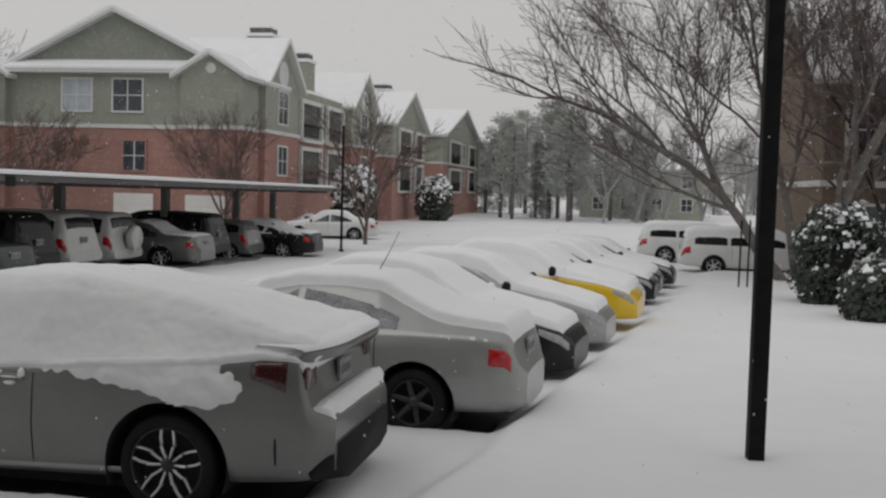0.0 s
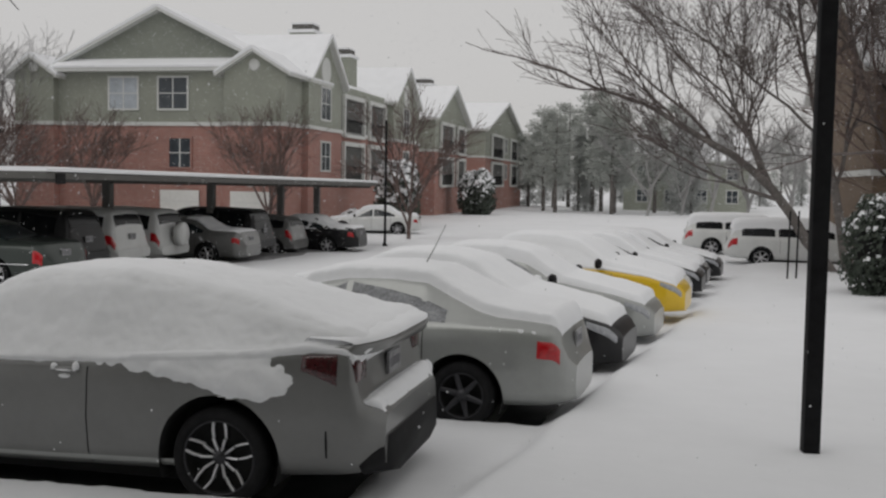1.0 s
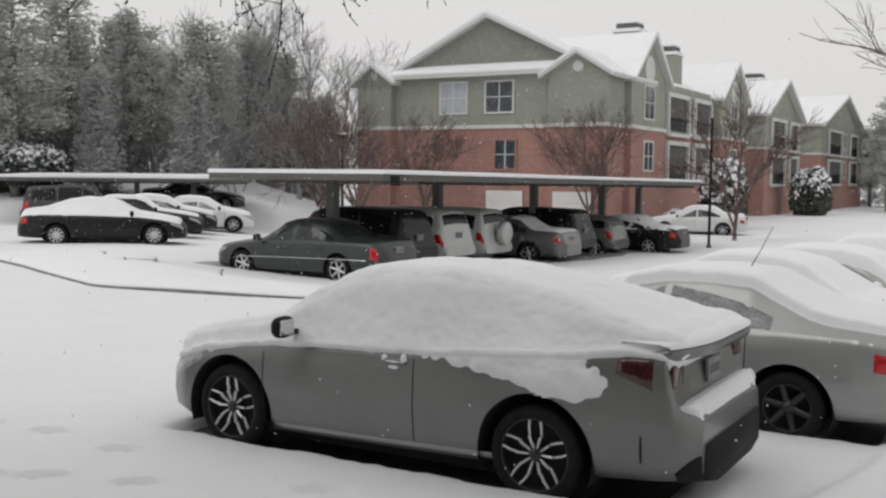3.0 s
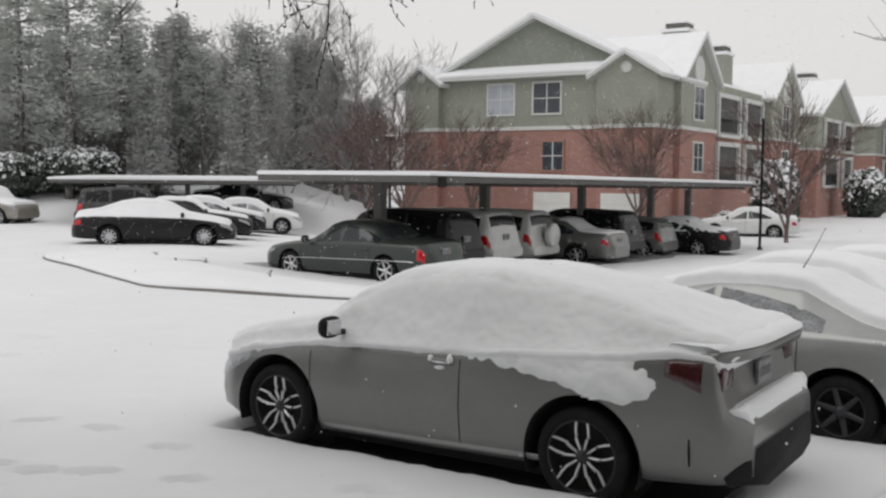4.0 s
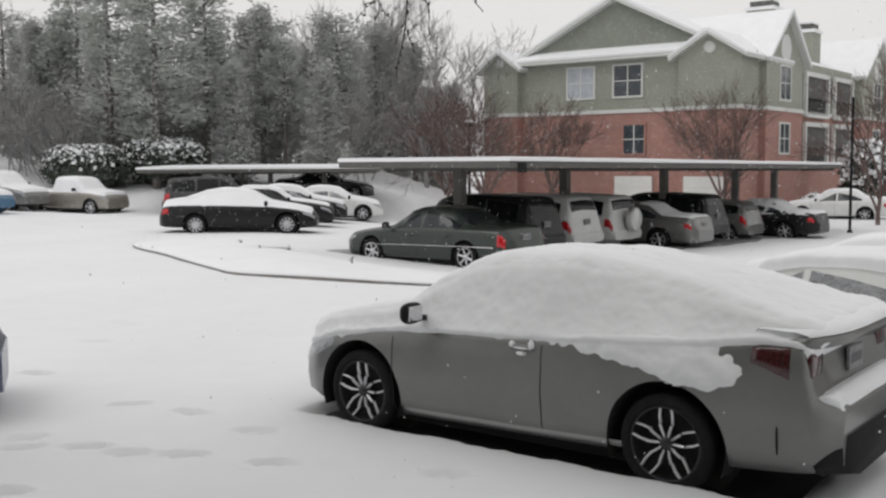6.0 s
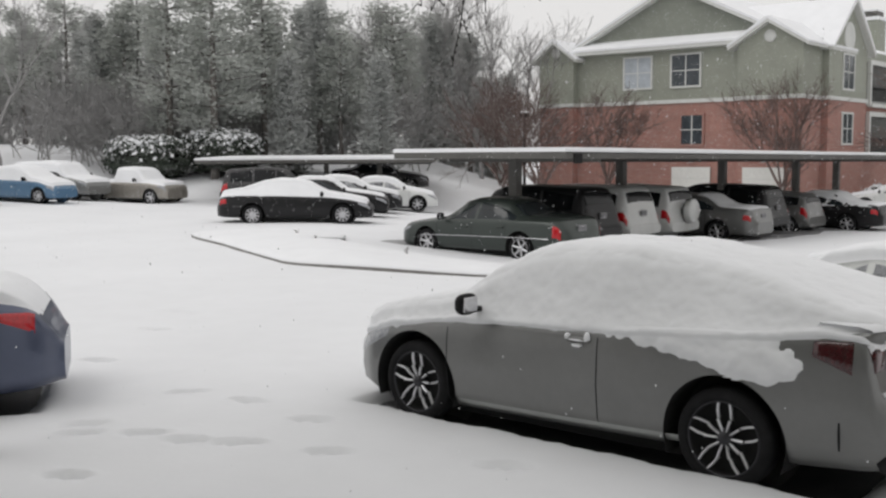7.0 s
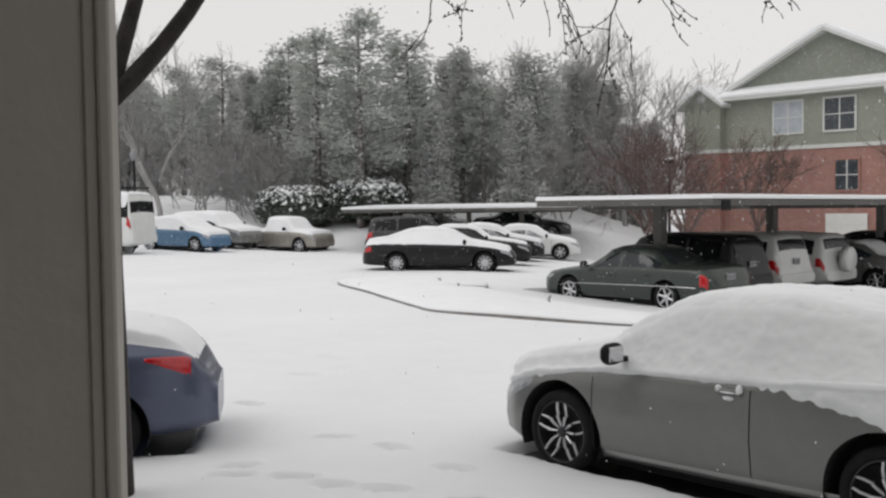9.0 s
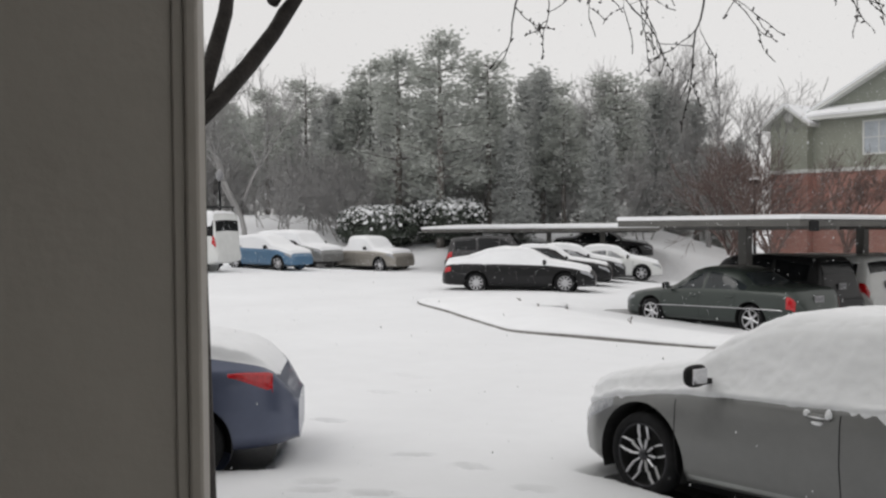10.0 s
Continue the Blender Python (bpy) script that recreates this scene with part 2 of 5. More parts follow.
def snow_height(x, y):
    z = gz(x, y) + 0.06 + 0.02 * noise.noise((x * 0.5, y * 0.5, 0)) + 0.006 * noise.noise((x * 2.3, y * 2.3, 3))
    kx = KX + KS * (y - KY)
    if y < 90:
        z += 0.13 * smooth01(kx - 0.12, kx + 0.16, x + 0.05 * noise.noise((y * 0.8, 0, 5)))
    if -12 < x < 6 and 0 < y < 13:
        for cx, cy, lx, ly, rz in BARE:
            a = radians(rz)
            u = (x - cx) * math.cos(a) + (y - cy) * math.sin(a)
            v = -(x - cx) * math.sin(a) + (y - cy) * math.cos(a)
            e = max(abs(u) - lx / 2, abs(v) - ly / 2) + 0.09 * noise.noise((x * 2.2, y * 2.2, 9)) + 0.03 * noise.noise((x * 9, y * 9, 2))
            z -= 0.13 * (1 - smooth01(-0.12, 0.06, e))
        for px, py, rz in PRINTS:
            u = (x - px) * math.cos(rz) + (y - py) * math.sin(rz)
            v = -(x - px) * math.sin(rz) + (y - py) * math.cos(rz)
            q = (u / 0.17) ** 2 + (v / 0.075) ** 2
            if q < 4:
                z -= 0.095 * math.exp(-q * q * 0.7) - 0.02 * math.exp(-((q - 1.8) ** 2) * 2)
    return z


gxs, gys = spread(-6.5, 5.2, 0.055, 420), spread(1.6, 9.6, 0.055, 420)
gverts = [(x, y, snow_height(x, y)) for y in gys for x in gxs]
gn = len(gxs)
gfaces = [(j * gn + i, j * gn + i + 1, (j + 1) * gn + i + 1, (j + 1) * gn + i) for j in range(len(gys) - 1) for i in range(gn - 1)]
tagged(raw("ground", gverts, gfaces, SNOW_ROAD), "snow-covered parking lot and walkway with faint footprints", "ground", kind="structure")
bm = bmesh.new()
nx, ny = 30, 24
vv = [[bm.verts.new((-9 + i * 14 / nx, 1.5 + j * 9.5 / ny, gz(-9 + i * 14 / nx, 1.5 + j * 9.5 / ny) - 0.03)) for i in range(nx + 1)] for j in range(ny + 1)]
for j in range(ny):
    for i in range(nx):
        bm.faces.new((vv[j][i], vv[j][i + 1], vv[j + 1][i + 1], vv[j + 1][i]))
tagged(part("road", bm, ASPHALT), "bare dark asphalt beneath the parked cars", "asphalt", kind="structure")

SLUSH = mat("wet_slush", (0.05, 0.05, 0.052), 0.55, scale=0.9, col2=(0.42, 0.42, 0.43), bump=0.4, bscale=14, spec=0.3)
bm = bmesh.new()
nx, ny = 22, 70
vv = []
for j in range(ny + 1):
    y = 17.3 + 24.6 * j / ny
    w0, w1 = -14.4 + 0.25 * noise.noise((y * 0.6, 1, 0)), -8.3 + 0.45 * noise.noise((y * 0.45, 7, 0)) + 0.15 * noise.noise((y * 2.1, 3, 0))
    row = []
    for i in range(nx + 1):
        x = w0 + (w1 - w0) * i / nx
        row.append(bm.verts.new((x, y, gz(x, y) + 0.03 + 0.068 * smooth01(0, 0.06, min(i / nx, 1 - i / nx, j / ny, 1 - j / ny)) + 0.008 * noise.noise((x, y, 4)))))
    vv.append(row)
for r0, r1 in zip(vv, vv[1:]):
    for i in range(nx):
        bm.faces.new((r0[i], r0[i + 1], r1[i + 1], r1[i]))
tagged(part("road", bm, SLUSH), "wet slushy asphalt in the carport's shelter", "asphalt", kind="structure")

# kerbed island
def outline(ctrl, n=10):
    pts = []
    m = len(ctrl)
    for i in range(m):
        p0, p1, p2, p3 = (Vector((*ctrl[(i + k) % m], 0)) for k in (-1, 0, 1, 2))
        for k in range(n):
            t = k / n
            pts.append(0.5 * ((2 * p1) + (p2 - p0) * t + (2 * p0 - 5 * p1 + 4 * p2 - p3) * t * t + (3 * p1 - p0 - 3 * p2 + p3) * t ** 3))
    return pts


isle = outline([(-18.9, 15.6), (-15.6, 14.1), (-12.3, 12.7), (-11.0, 12.3), (-9.6, 12.7), (-7.4, 14.1), (-6.4, 15.2), (-9.5, 15.6), (-13.4, 15.9), (-15.2, 17.6), (-18.2, 17.8)])
cen = Vector((-12.4, 14.9, 0))
bm = bmesh.new()
rings = []
for k, (sc, dz) in enumerate(((1.0, -0.02), (1.0, 0.055), (0.997, 0.085), (0.985, 0.105), (0.9, 0.14), (0.6, 0.2), (0.3, 0.24))):
    rings.append([bm.verts.new((*(cen + (p - cen) * sc).xy, 0.05 + dz + gz(p.x, p.y) + (0.02 * noise.noise(p * 0.8) if k > 3 else 0))) for p in isle])
for r0, r1 in zip(rings, rings[1:]):
    for k in range(len(isle)):
        bm.faces.new((r0[k], r0[(k + 1) % len(isle)], r1[(k + 1) % len(isle)], r1[k]))
bm.faces.new(rings[-1])
isl = part("kerb_island", bm, SNOW)
tagged(isl, "kerbed planting island under smooth snow", "kerb", kind="structure")
isl.data.materials.append(CONC)
for p in isl.data.polygons[:len(isle)]:
    p.material_index = 1
bm = bmesh.new()
edge = [bm.verts.new((*(cen + (p - cen) * 1.006).xy, gz(p.x, p.y) + z)) for z in (0.0, 0.104) for p in isle]
q = len(isle)
for k in range(q):
    bm.faces.new((edge[k], edge[(k + 1) % q], edge[q + (k + 1) % q], edge[q + k]))
part("kerb_face", bm, CONC, isl)

# ---------------------------------------------------------------- vehicles
def curve_of(keys):
    f = np.array([k[0] for k in keys])
    v = np.array([k[1] for k in keys])
    return f, v


class Shell:
    """The skin of a vehicle: x along (front at -L/2), s round half a section, side -1 (left) or 1."""
    def __init__(self, spec):
        self.L, self.W = spec["L"], spec["W"]
        grid = np.linspace(0, 1, 801)
        def col(key, soft):
            f, v = curve_of(spec[key])
            y = np.interp(grid, f, v)
            k = max(1, int(soft * 800))
            ker = np.ones(2 * k + 1) / (2 * k + 1)
            for _ in range(2):
                y = np.convolve(np.pad(y, k, mode="edge"), ker, "valid")
            return y
        self.grid = grid
        self.top, self.sh = col("top", spec.get("soft", 0.006)), col("sh", 0.01)
        self.w, self.wr, self.zb = col("w", spec.get("soft_w", 0.008)), col("wr", 0.02), col("zb", 0.01)

    SEG = (0, 2, 3.2, 6.2, 9, 10.2, 11.2, 15, 17, 20)

    def at(self, f, s, side=1, off=0.0):
        g = lambda a: float(np.interp(f, self.grid, a))
        top, sh, w, wr, zb = g(self.top), g(self.sh), g(self.w) * self.W / 2, g(self.wr) * self.W / 2, g(self.zb)
        sh = min(sh, top - 0.03)
        k = min(1.0, max(0.0, (top - sh) / 0.35))
        low = sh - zb
        ring = ((0, zb), (w - 0.12, zb), (w - 0.03, zb + 0.16 * low), (w, zb + 0.5 * low), (w - 0.012, sh - 0.16 * low), (w - 0.03, sh - 0.04 * low),
                (w - 0.055, sh + 0.01), (wr * k + (w - 0.12) * (1 - k) , top - 0.075 * k - 0.012), (wr * k + (w - 0.2) * (1 - k) - 0.10 * k, top - 0.02 * k - 0.006), (0, top))
        u = s * 20
        i = max(j for j in range(9) if self.SEG[j] <= u + 1e-9)
        t = (u - self.SEG[i]) / (self.SEG[i + 1] - self.SEG[i])
        a, b = ring[i], ring[i + 1]
        y, z = a[0] + (b[0] - a[0]) * t, a[1] + (b[1] - a[1]) * t
        p = Vector(((f - 0.5) * self.L, side * max(0, y), z))
        if off:
            p += off * self.normal(f, s, side)
        return p

    def normal(self, f, s, side):
        d = 0.004
        a = self.at(min(1, f + d), s, side) - self.at(max(0, f - d), s, side)
        b = self.at(f, min(1, s + 0.02), side) - self.at(f, max(0, s - 0.02), side)
        n = a.cross(b) * -side
        return n.normalized() if n.length > 1e-9 else Vector((0, 0, 1))

    def patch(self, name, f0, f1, s0, s1, material, parent, side=1, off=0.006, nf=8, ns=6, both=False, label="", slant=0.0, rim=True):
        """A piece of skin lying on the body; s0 and s1 may be pairs, front and rear."""
        s0 = s0 if isinstance(s0, tuple) else (s0, s0)
        s1 = s1 if isinstance(s1, tuple) else (s1, s1)
        verts, faces = [], []
        for i in range(nf + 1):
            t = i / nf
            a, b = s0[0] + (s0[1] - s0[0]) * t, s1[0] + (s1[1] - s1[0]) * t
            for j in range(ns + 1):
                r = j / ns
                f = f0 + (f1 - f0) * t + slant * r
                edge = rim and (i in (0, nf) or j in (0, ns))
                verts.append(self.at(f, a + (b - a) * r, side, 0.0005 if edge else off))
        for i in range(nf):
            for j in range(ns):
                q = (i * (ns + 1) + j, (i + 1) * (ns + 1) + j, (i + 1) * (ns + 1) + j + 1, i * (ns + 1) + j + 1)
                faces.append(q[::-1] if side > 0 else q)
        return raw(name, verts, faces, material, parent, label)

    def top_patch(self, name, f0, f1, s0, material, parent, off=0.006, nf=8, ns=8, label=""):
        """A piece that spans the middle from side to side."""
        verts, faces = [], []
        for i in range(nf + 1):
            f = f0 + (f1 - f0) * i / nf
            for j in range(2 * ns + 1):
                r = j / ns - 1
                side = 1 if r >= 0 else -1
                edge = i in (0, nf) or j in (0, 2 * ns)
                verts.append(self.at(f, 1 - abs(r) * (1 - s0), side, 0.0005 if edge else off))
        m = 2 * ns + 1
        for i in range(nf):
            for j in range(m - 1):
                faces.append((i * m + j, (i + 1) * m + j, (i + 1) * m + j + 1, i * m + j + 1))
        return raw(name, verts, faces, material, parent, label)


def make_wheel(parent, name, x, y, r, side, spokes, dual, bright, detail, width=0.2):
    """Tyre with its rim; side is the outer side."""
    bm = bmesh.new()
    h = width / 2
    n = 44 if detail else 26
    rr = r * (0.77 if dual else 0.70)
    lathe(bm, ((rr - 0.02, -h), (r - 0.05, -h), (r - 0.012, -h + 0.02), (r, -h + 0.05), (r, h - 0.05), (r - 0.012, h - 0.02), (r - 0.05, h), (rr, h - 0.006), (rr - 0.012, h - 0.03), (rr - 0.02, -h)), n)
    wheel = part(name, bm, TYRE, parent)
    wheel.location = (x, y, r)
    if side < 0:
        wheel.rotation_euler = (0, 0, math.pi)
    # black dish behind the spokes, the shade there put in as colour
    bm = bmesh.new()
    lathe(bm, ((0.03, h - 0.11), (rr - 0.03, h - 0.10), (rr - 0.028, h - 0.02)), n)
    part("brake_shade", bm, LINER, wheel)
    bm = bmesh.new()
    lathe(bm, ((rr - 0.022, h - 0.035), (rr - 0.02, h - 0.010), (rr - 0.012, h - 0.006), (rr - 0.004, h - 0.02)), n)
    lathe(bm, ((0.0, h - 0.012), (0.034, h - 0.012), (0.044, h - 0.03), (0.06, h - 0.035), (0.068, h - 0.07)), 20)
    part("rim_ring", bm, ALLOY_D if dual else bright, wheel)
    bm = bmesh.new()
    def spoke(a0, a1, w0, w1, r0, r1):
        vs = []
        for (rad, ang, w, dz) in ((r0, a0, w0, -0.03), ((r0 + r1) / 2, (a0 + a1) / 2, (w0 + w1) / 2, -0.016), (r1, a1, w1, -0.012)):
            c, s_ = math.cos(ang), math.sin(ang)
            for k, dd in ((-1, -0.02), (-0.55, 0), (0.55, 0), (1, -0.02)):
                vs.append(bm.verts.new((rad * c - k * w * s_, h + dz + dd, rad * s_ + k * w * c)))
        for i in (0, 4):
            for k in range(3):
                bm.faces.new((vs[i + k], vs[i + k + 1], vs[i + 5 + k], vs[i + 4 + k]))
    for k in range(spokes):
        a = 2 * math.pi * (k + 0.25) / spokes
        if dual:
            for e in (-1, 1):
                spoke(a + e * 0.30, a + e * 0.32, 0.0085, 0.0105, 0.045, rr * 0.52)
                spoke(a + e * 0.33, a + e * 0.16, 0.0105, 0.010, rr * 0.52, rr - 0.014)
        else:
            spoke(a, a, 0.03, 0.022, 0.05, rr - 0.02)
    part("rim", bm, bright, wheel)
    return wheel


def vehicle(name, label, category, m, spec, group=""):
    """A parked car, van or truck from its profile; see the specs below."""
    root = thing(name, label, category, m, group)
    sk = Shell(spec)
    L, W = sk.L, sk.W
    near = spec.get("near", False)
    nf, ns = (150, 44) if near else (72, 26)
    R, ax = spec["R"], spec["axles"]
    fs = [i / nf for i in range(nf + 1)]
    svals = [j / ns for j in range(ns + 1)]
    verts, faces, idx = [], [], {}
    for i, f in enumerate(fs):
        for side in (-1, 1):
            for j, s in enumerate(svals):
                if side == 1 and j in (0, ns):
                    idx[i, side, j] = idx[i, -1, j]
                    continue
                idx[i, side, j] = len(verts)
                verts.append(sk.at(f, s, side))
    centres = [(a * L - L / 2, R + spec.get("lift", 0)) for a in ax]
    ra = R + spec.get("gap", 0.055)
    cut = set()
    for i in range(nf):
        for side in (-1, 1):
            for j in range(ns):
                q = [idx[i, side, j], idx[i + 1, side, j], idx[i + 1, side, j + 1], idx[i, side, j + 1]]
                c = sum((verts[k] for k in q), Vector()) / 4
                if abs(c.y) > W * 0.29 and any((c.x - x) ** 2 + (c.z - z) ** 2 < ra * ra for x, z in centres) :
                    cut.update(q)
                    continue
                faces.append(q[::-1] if side > 0 else q)
    used = {k for q in faces for k in q}
    for k in cut & used:
        v = verts[k]
        x, z = min(centres, key=lambda c: abs(v.x - c[0]))
        d = Vector((v.x - x, 0, v.z - z))
        if d.length > 1e-6 and abs(v.y) > W * 0.27:
            d = d.normalized() * ra
            verts[k] = Vector((x + d.x, v.y, z + d.z))
    for i in (0, nf):
        loop = [idx[i, 1, j] for j in range(ns + 1)] + [idx[i, -1, j] for j in range(ns - 1, 0, -1)]
        n0 = len(verts)
        verts += [verts[k].copy() for k in loop]
        cap = list(range(n0, n0 + len(loop)))
        faces.append(cap[::-1] if i else cap)
    raw("body", verts, faces, spec["paint"], root)
    for x, z in centres:
        for side in (-1, 1):
            bm = bmesh.new()
            yo, yi = side * (W / 2 - 0.02), side * (W / 2 - 0.34)
            prev = None
            for k in range(25):
                a = math.pi * (-0.12 + 1.24 * k / 24)
                cur = [bm.verts.new((x + ra * math.cos(a), y, z + ra * math.sin(a))) for y in (yo, yi)] + [bm.verts.new((x, yi, z))]
                if prev:
                    bm.faces.new((prev[0], cur[0], cur[1], prev[1]))
                    bm.faces.new((prev[1], cur[1], cur[2]))
                prev = cur
            part("wheel_arch", bm, LINER, root, smooth=False)
    bm = bmesh.new()
    box(bm, -L * 0.38, L * 0.28, -W * 0.36, W * 0.36, spec["zb"][2][1] - 0.06, spec["zb"][2][1] + 0.05)
    part("underbody", bm, LINER, root, smooth=False)
    for a in ax:
        for side in (-1, 1):
            make_wheel(root, "wheel", a * L - L / 2, side * (W / 2 - 0.125), R, side, spec.get("spokes", 7), spec.get("dual", False), spec.get("rim", ALLOY), near)
    for kind in spec.get("glass", ()):
        f0, f1, s0, s1, slant = kind
        for side in (-1, 1):
            sk.patch("side_window", f0, f1, s0, s1, spec.get("glassmat", GLASS), root, side, 0.004, 10, 5, slant=slant)
    for nm, f0, f1, s0 in spec.get("screens", ()):
        sk.top_patch(nm, f0, f1, s0, spec.get("glassmat", GLASS), root, 0.004)
    for nm, f0, f1, s0, s1, mm in spec.get("lamps", ()):
        for side in (-1, 1):
            sk.patch(nm, f0, f1, s0, s1, mm, root, side, 0.012, 8, 6)
    for f0, f1, s0, s1, mm in spec.get("trims", ()):
        for side in (-1, 1):
            sk.patch("trim_strip", f0, f1, s0, s1, mm, root, side, 0.012, 16, 3)
    for nm, f0, f1, s0, mm in spec.get("tops", ()):
        sk.top_patch(nm, f0, f1, s0, mm, root, 0.008, 6, 10)
    for f, s0, s1 in spec.get("seams", ()):
        for side in (-1, 1):
            sk.patch("door_gap", f, f + 0.009 / L, s0, s1, BLACK, root, side, 0.0015, 1, 18, rim=False)
    for f in spec.get("handles", ()):
        for side in (-1, 1):
            p = sk.at(f, spec.get("handle_s", 0.44), side, 0.0)
            bm = bmesh.new()
            box(bm, p.x - 0.10, p.x + 0.10, p.y - 0.028, p.y + 0.028, p.z - 0.022, p.z + 0.018, 0.012)
            h = part("door_handle", bm, spec["paint"], root)
            if spec.get("snow", 0) > 0.9:
                bm = bmesh.new()
                for dx, dz, rx, rzz in ((-0.085, 0.015, 0.022, 0.026), (0.08, 0.02, 0.024, 0.038), (0.0, -0.004, 0.09, 0.009), (0.0, -0.045, 0.05, 0.016)):
                    ball = bmesh.ops.create_icosphere(bm, subdivisions=2, radius=1.0)["verts"]
                    for v in ball:
                        u = 1 + 0.25 * noise.noise(v.co * 1.7 + Vector((dx * 40, 0, 0)))
                        v.co = Vector((p.x + dx + rx * u * v.co.x, p.y + side * 0.010 + 0.028 * u * v.co.y, p.z + dz + rzz * u * v.co.z))
                part("snow_lump", bm, SNOW, h, "snow on the handle")
    if "mirror" in spec:
        f, mz = spec["mirror"]
        for side in (-1, 1):
            x = (f - 0.5) * L
            bm = bmesh.new()
            bmesh.ops.create_icosphere(bm, subdivisions=3, radius=1.0)
            for v in bm.verts:
                c = v.co
                v.co = Vector((x + (0.075 * c.x if c.x < 0 else 0.035 * c.x), side * (W / 2 + 0.10) + 0.115 * math.copysign(abs(c.y) ** 0.7, c.y), mz + 0.085 * math.copysign(abs(c.z) ** 0.7, c.z)))
            box(bm, x - 0.03, x + 0.02, side * W / 2 - 0.06, side * W / 2 + 0.06, mz - 0.07, mz - 0.03)
            mi = part("wing_mirror", bm, spec.get("mirrormat", BLACK), root)
            bm = bmesh.new()
            box(bm, x + 0.026, x + 0.040, side * (W / 2 + 0.10) - 0.082, side * (W / 2 + 0.10) + 0.082, mz - 0.058, mz + 0.058, 0.006)
            part("mirror_glass", bm, CHROME, mi)
    if spec.get("plate"):
        f, z = spec["plate"]
        x = (f - 0.5) * L
        pl = boxed("number_plate", (x - 0.012, x + 0.012, -0.155, 0.155, z - 0.078, z + 0.078), PLATE, root, bevel=0.004)
        for k in range(6):
            boxed("plate_bar", (x + 0.012, x + 0.016, -0.12 + k * 0.042, -0.095 + k * 0.042, z - 0.032, z + 0.032), BARS, pl)
    # snow lying on the body
    cover = spec.get("snow", 0)
    if cover:
        nF, nS = (230, 84) if near else (70, 28)
        smin = spec.get("snow_from", 0.46)
        sv = [smin + (1 - smin) * j / nS for j in range(nS + 1)]
        f0, f1 = spec.get("snow_span", (0.02, 0.965))
        pts, th, vid = [], [], {}
        seed = spec.get("seed", 0)
        for i in range(nF + 1):
            f = f0 + (f1 - f0) * i / nF
            for side in (-1, 1):
                for j, s in enumerate(sv):
                    if side == 1 and j == nS:
                        vid[i, side, j] = vid[i, -1, j]
                        continue
                    p = sk.at(f, s, side)
                    n = sk.normal(f, s, side)
                    lump = noise.noise((p.x * 2.6 + seed, p.y * 2.6, p.z * 2.6)) * 0.6 + noise.noise((p.x * 8 + seed, p.y * 8, p.z * 8)) * 0.35 + (noise.noise((p.x * 19 + seed, p.y * 19, p.z * 19)) * 0.22 if near else 0)
                    deep = spec.get("depth", 0.085) * (1 + 0.25 * lump)
                    edge = spec.get("side", 0.03) * (1 + 0.9 * lump) + spec.get("sidebias", 0.0)
                    t = edge + (deep - edge) * smooth01(spec.get("from_s", 0.575), 0.84, s)
                    if spec.get("tail_f", 2) < f < spec.get("ledge_f", 2):
                        t = -0.02
                    elif f > spec.get("tail_f", 2):
                        t = 0.055 * smooth01(0.62, 0.9, n.z) * (1 + 0.4 * lump) - 0.004
                    elif s < 0.56:
                        q = spec.get("spill", lambda f, s: -1)(f, s) + 0.8 * noise.noise((p.x * 2.6 + seed, p.y * 2.6, p.z * 2.6)) + 0.34 * noise.noise((p.x * 7 + seed, 0, p.z * 9)) + (0.3 * noise.noise((p.x * 13 + 4, p.y * 13, p.z * 13)) + 0.16 * noise.noise((p.x * 24, p.y * 24, p.z * 24)) if near else 0)
                        low = 0.06 * min(1.0, max(-0.3, q * 0.7))
                        t = low + (max(low, t) - low) * smooth01(0.535, 0.56, s)
                    e = min(smooth01(f0 - 0.001, f0 + 0.02, f), smooth01(f1 + 0.001, f1 - spec.get("fade", 0.03), f))
                    t = t * e if t > 0 else t
                    vid[i, side, j] = len(pts)
                    pts.append(p + n * max(t, -0.012))
                    th.append(t)
        fc = []
        for i in range(nF):
            for side in (-1, 1):
                for j in range(nS):
                    q = [vid[i, side, j], vid[i + 1, side, j], vid[i + 1, side, j + 1], vid[i, side, j + 1]]
                    if max(th[k] for k in q) > 0.001:
                        fc.append(q[::-1] if side > 0 else q)
        raw("snow_cover", pts, fc, SNOW, root, "fresh snow lying on the bodywork")
    return root

def paint(name, col, rough=0.32, metal=0.35):
    return mat(name, col, rough, metal, var=0.07, scale=2.5, coat=0.35)


SILVER = paint("silver_paint", (0.188, 0.19, 0.187))
SILVER2 = paint("pale_silver_paint", (0.34, 0.35, 0.34))
GREEN = paint("dark_green_paint", (0.034, 0.044, 0.039))
BLACKP = mat("black_paint_gloss", (0.009, 0.009, 0.010), 0.35, var=0.1, scale=2.5, coat=0.12, spec=0.3)
BLUE = paint("slate_blue_paint", (0.085, 0.10, 0.155))
YELLOW = paint("yellow_paint", (0.72, 0.47, 0.015), metal=0.0)
WHITE = paint("white_paint", (0.66, 0.67, 0.66), metal=0.0)
GREYD = paint("dark_grey_paint", (0.035, 0.034, 0.036))
TAN = paint("tan_paint", (0.30, 0.28, 0.25))
BRIGHTBLUE = paint("blue_paint", (0.09, 0.18, 0.29), metal=0.1)

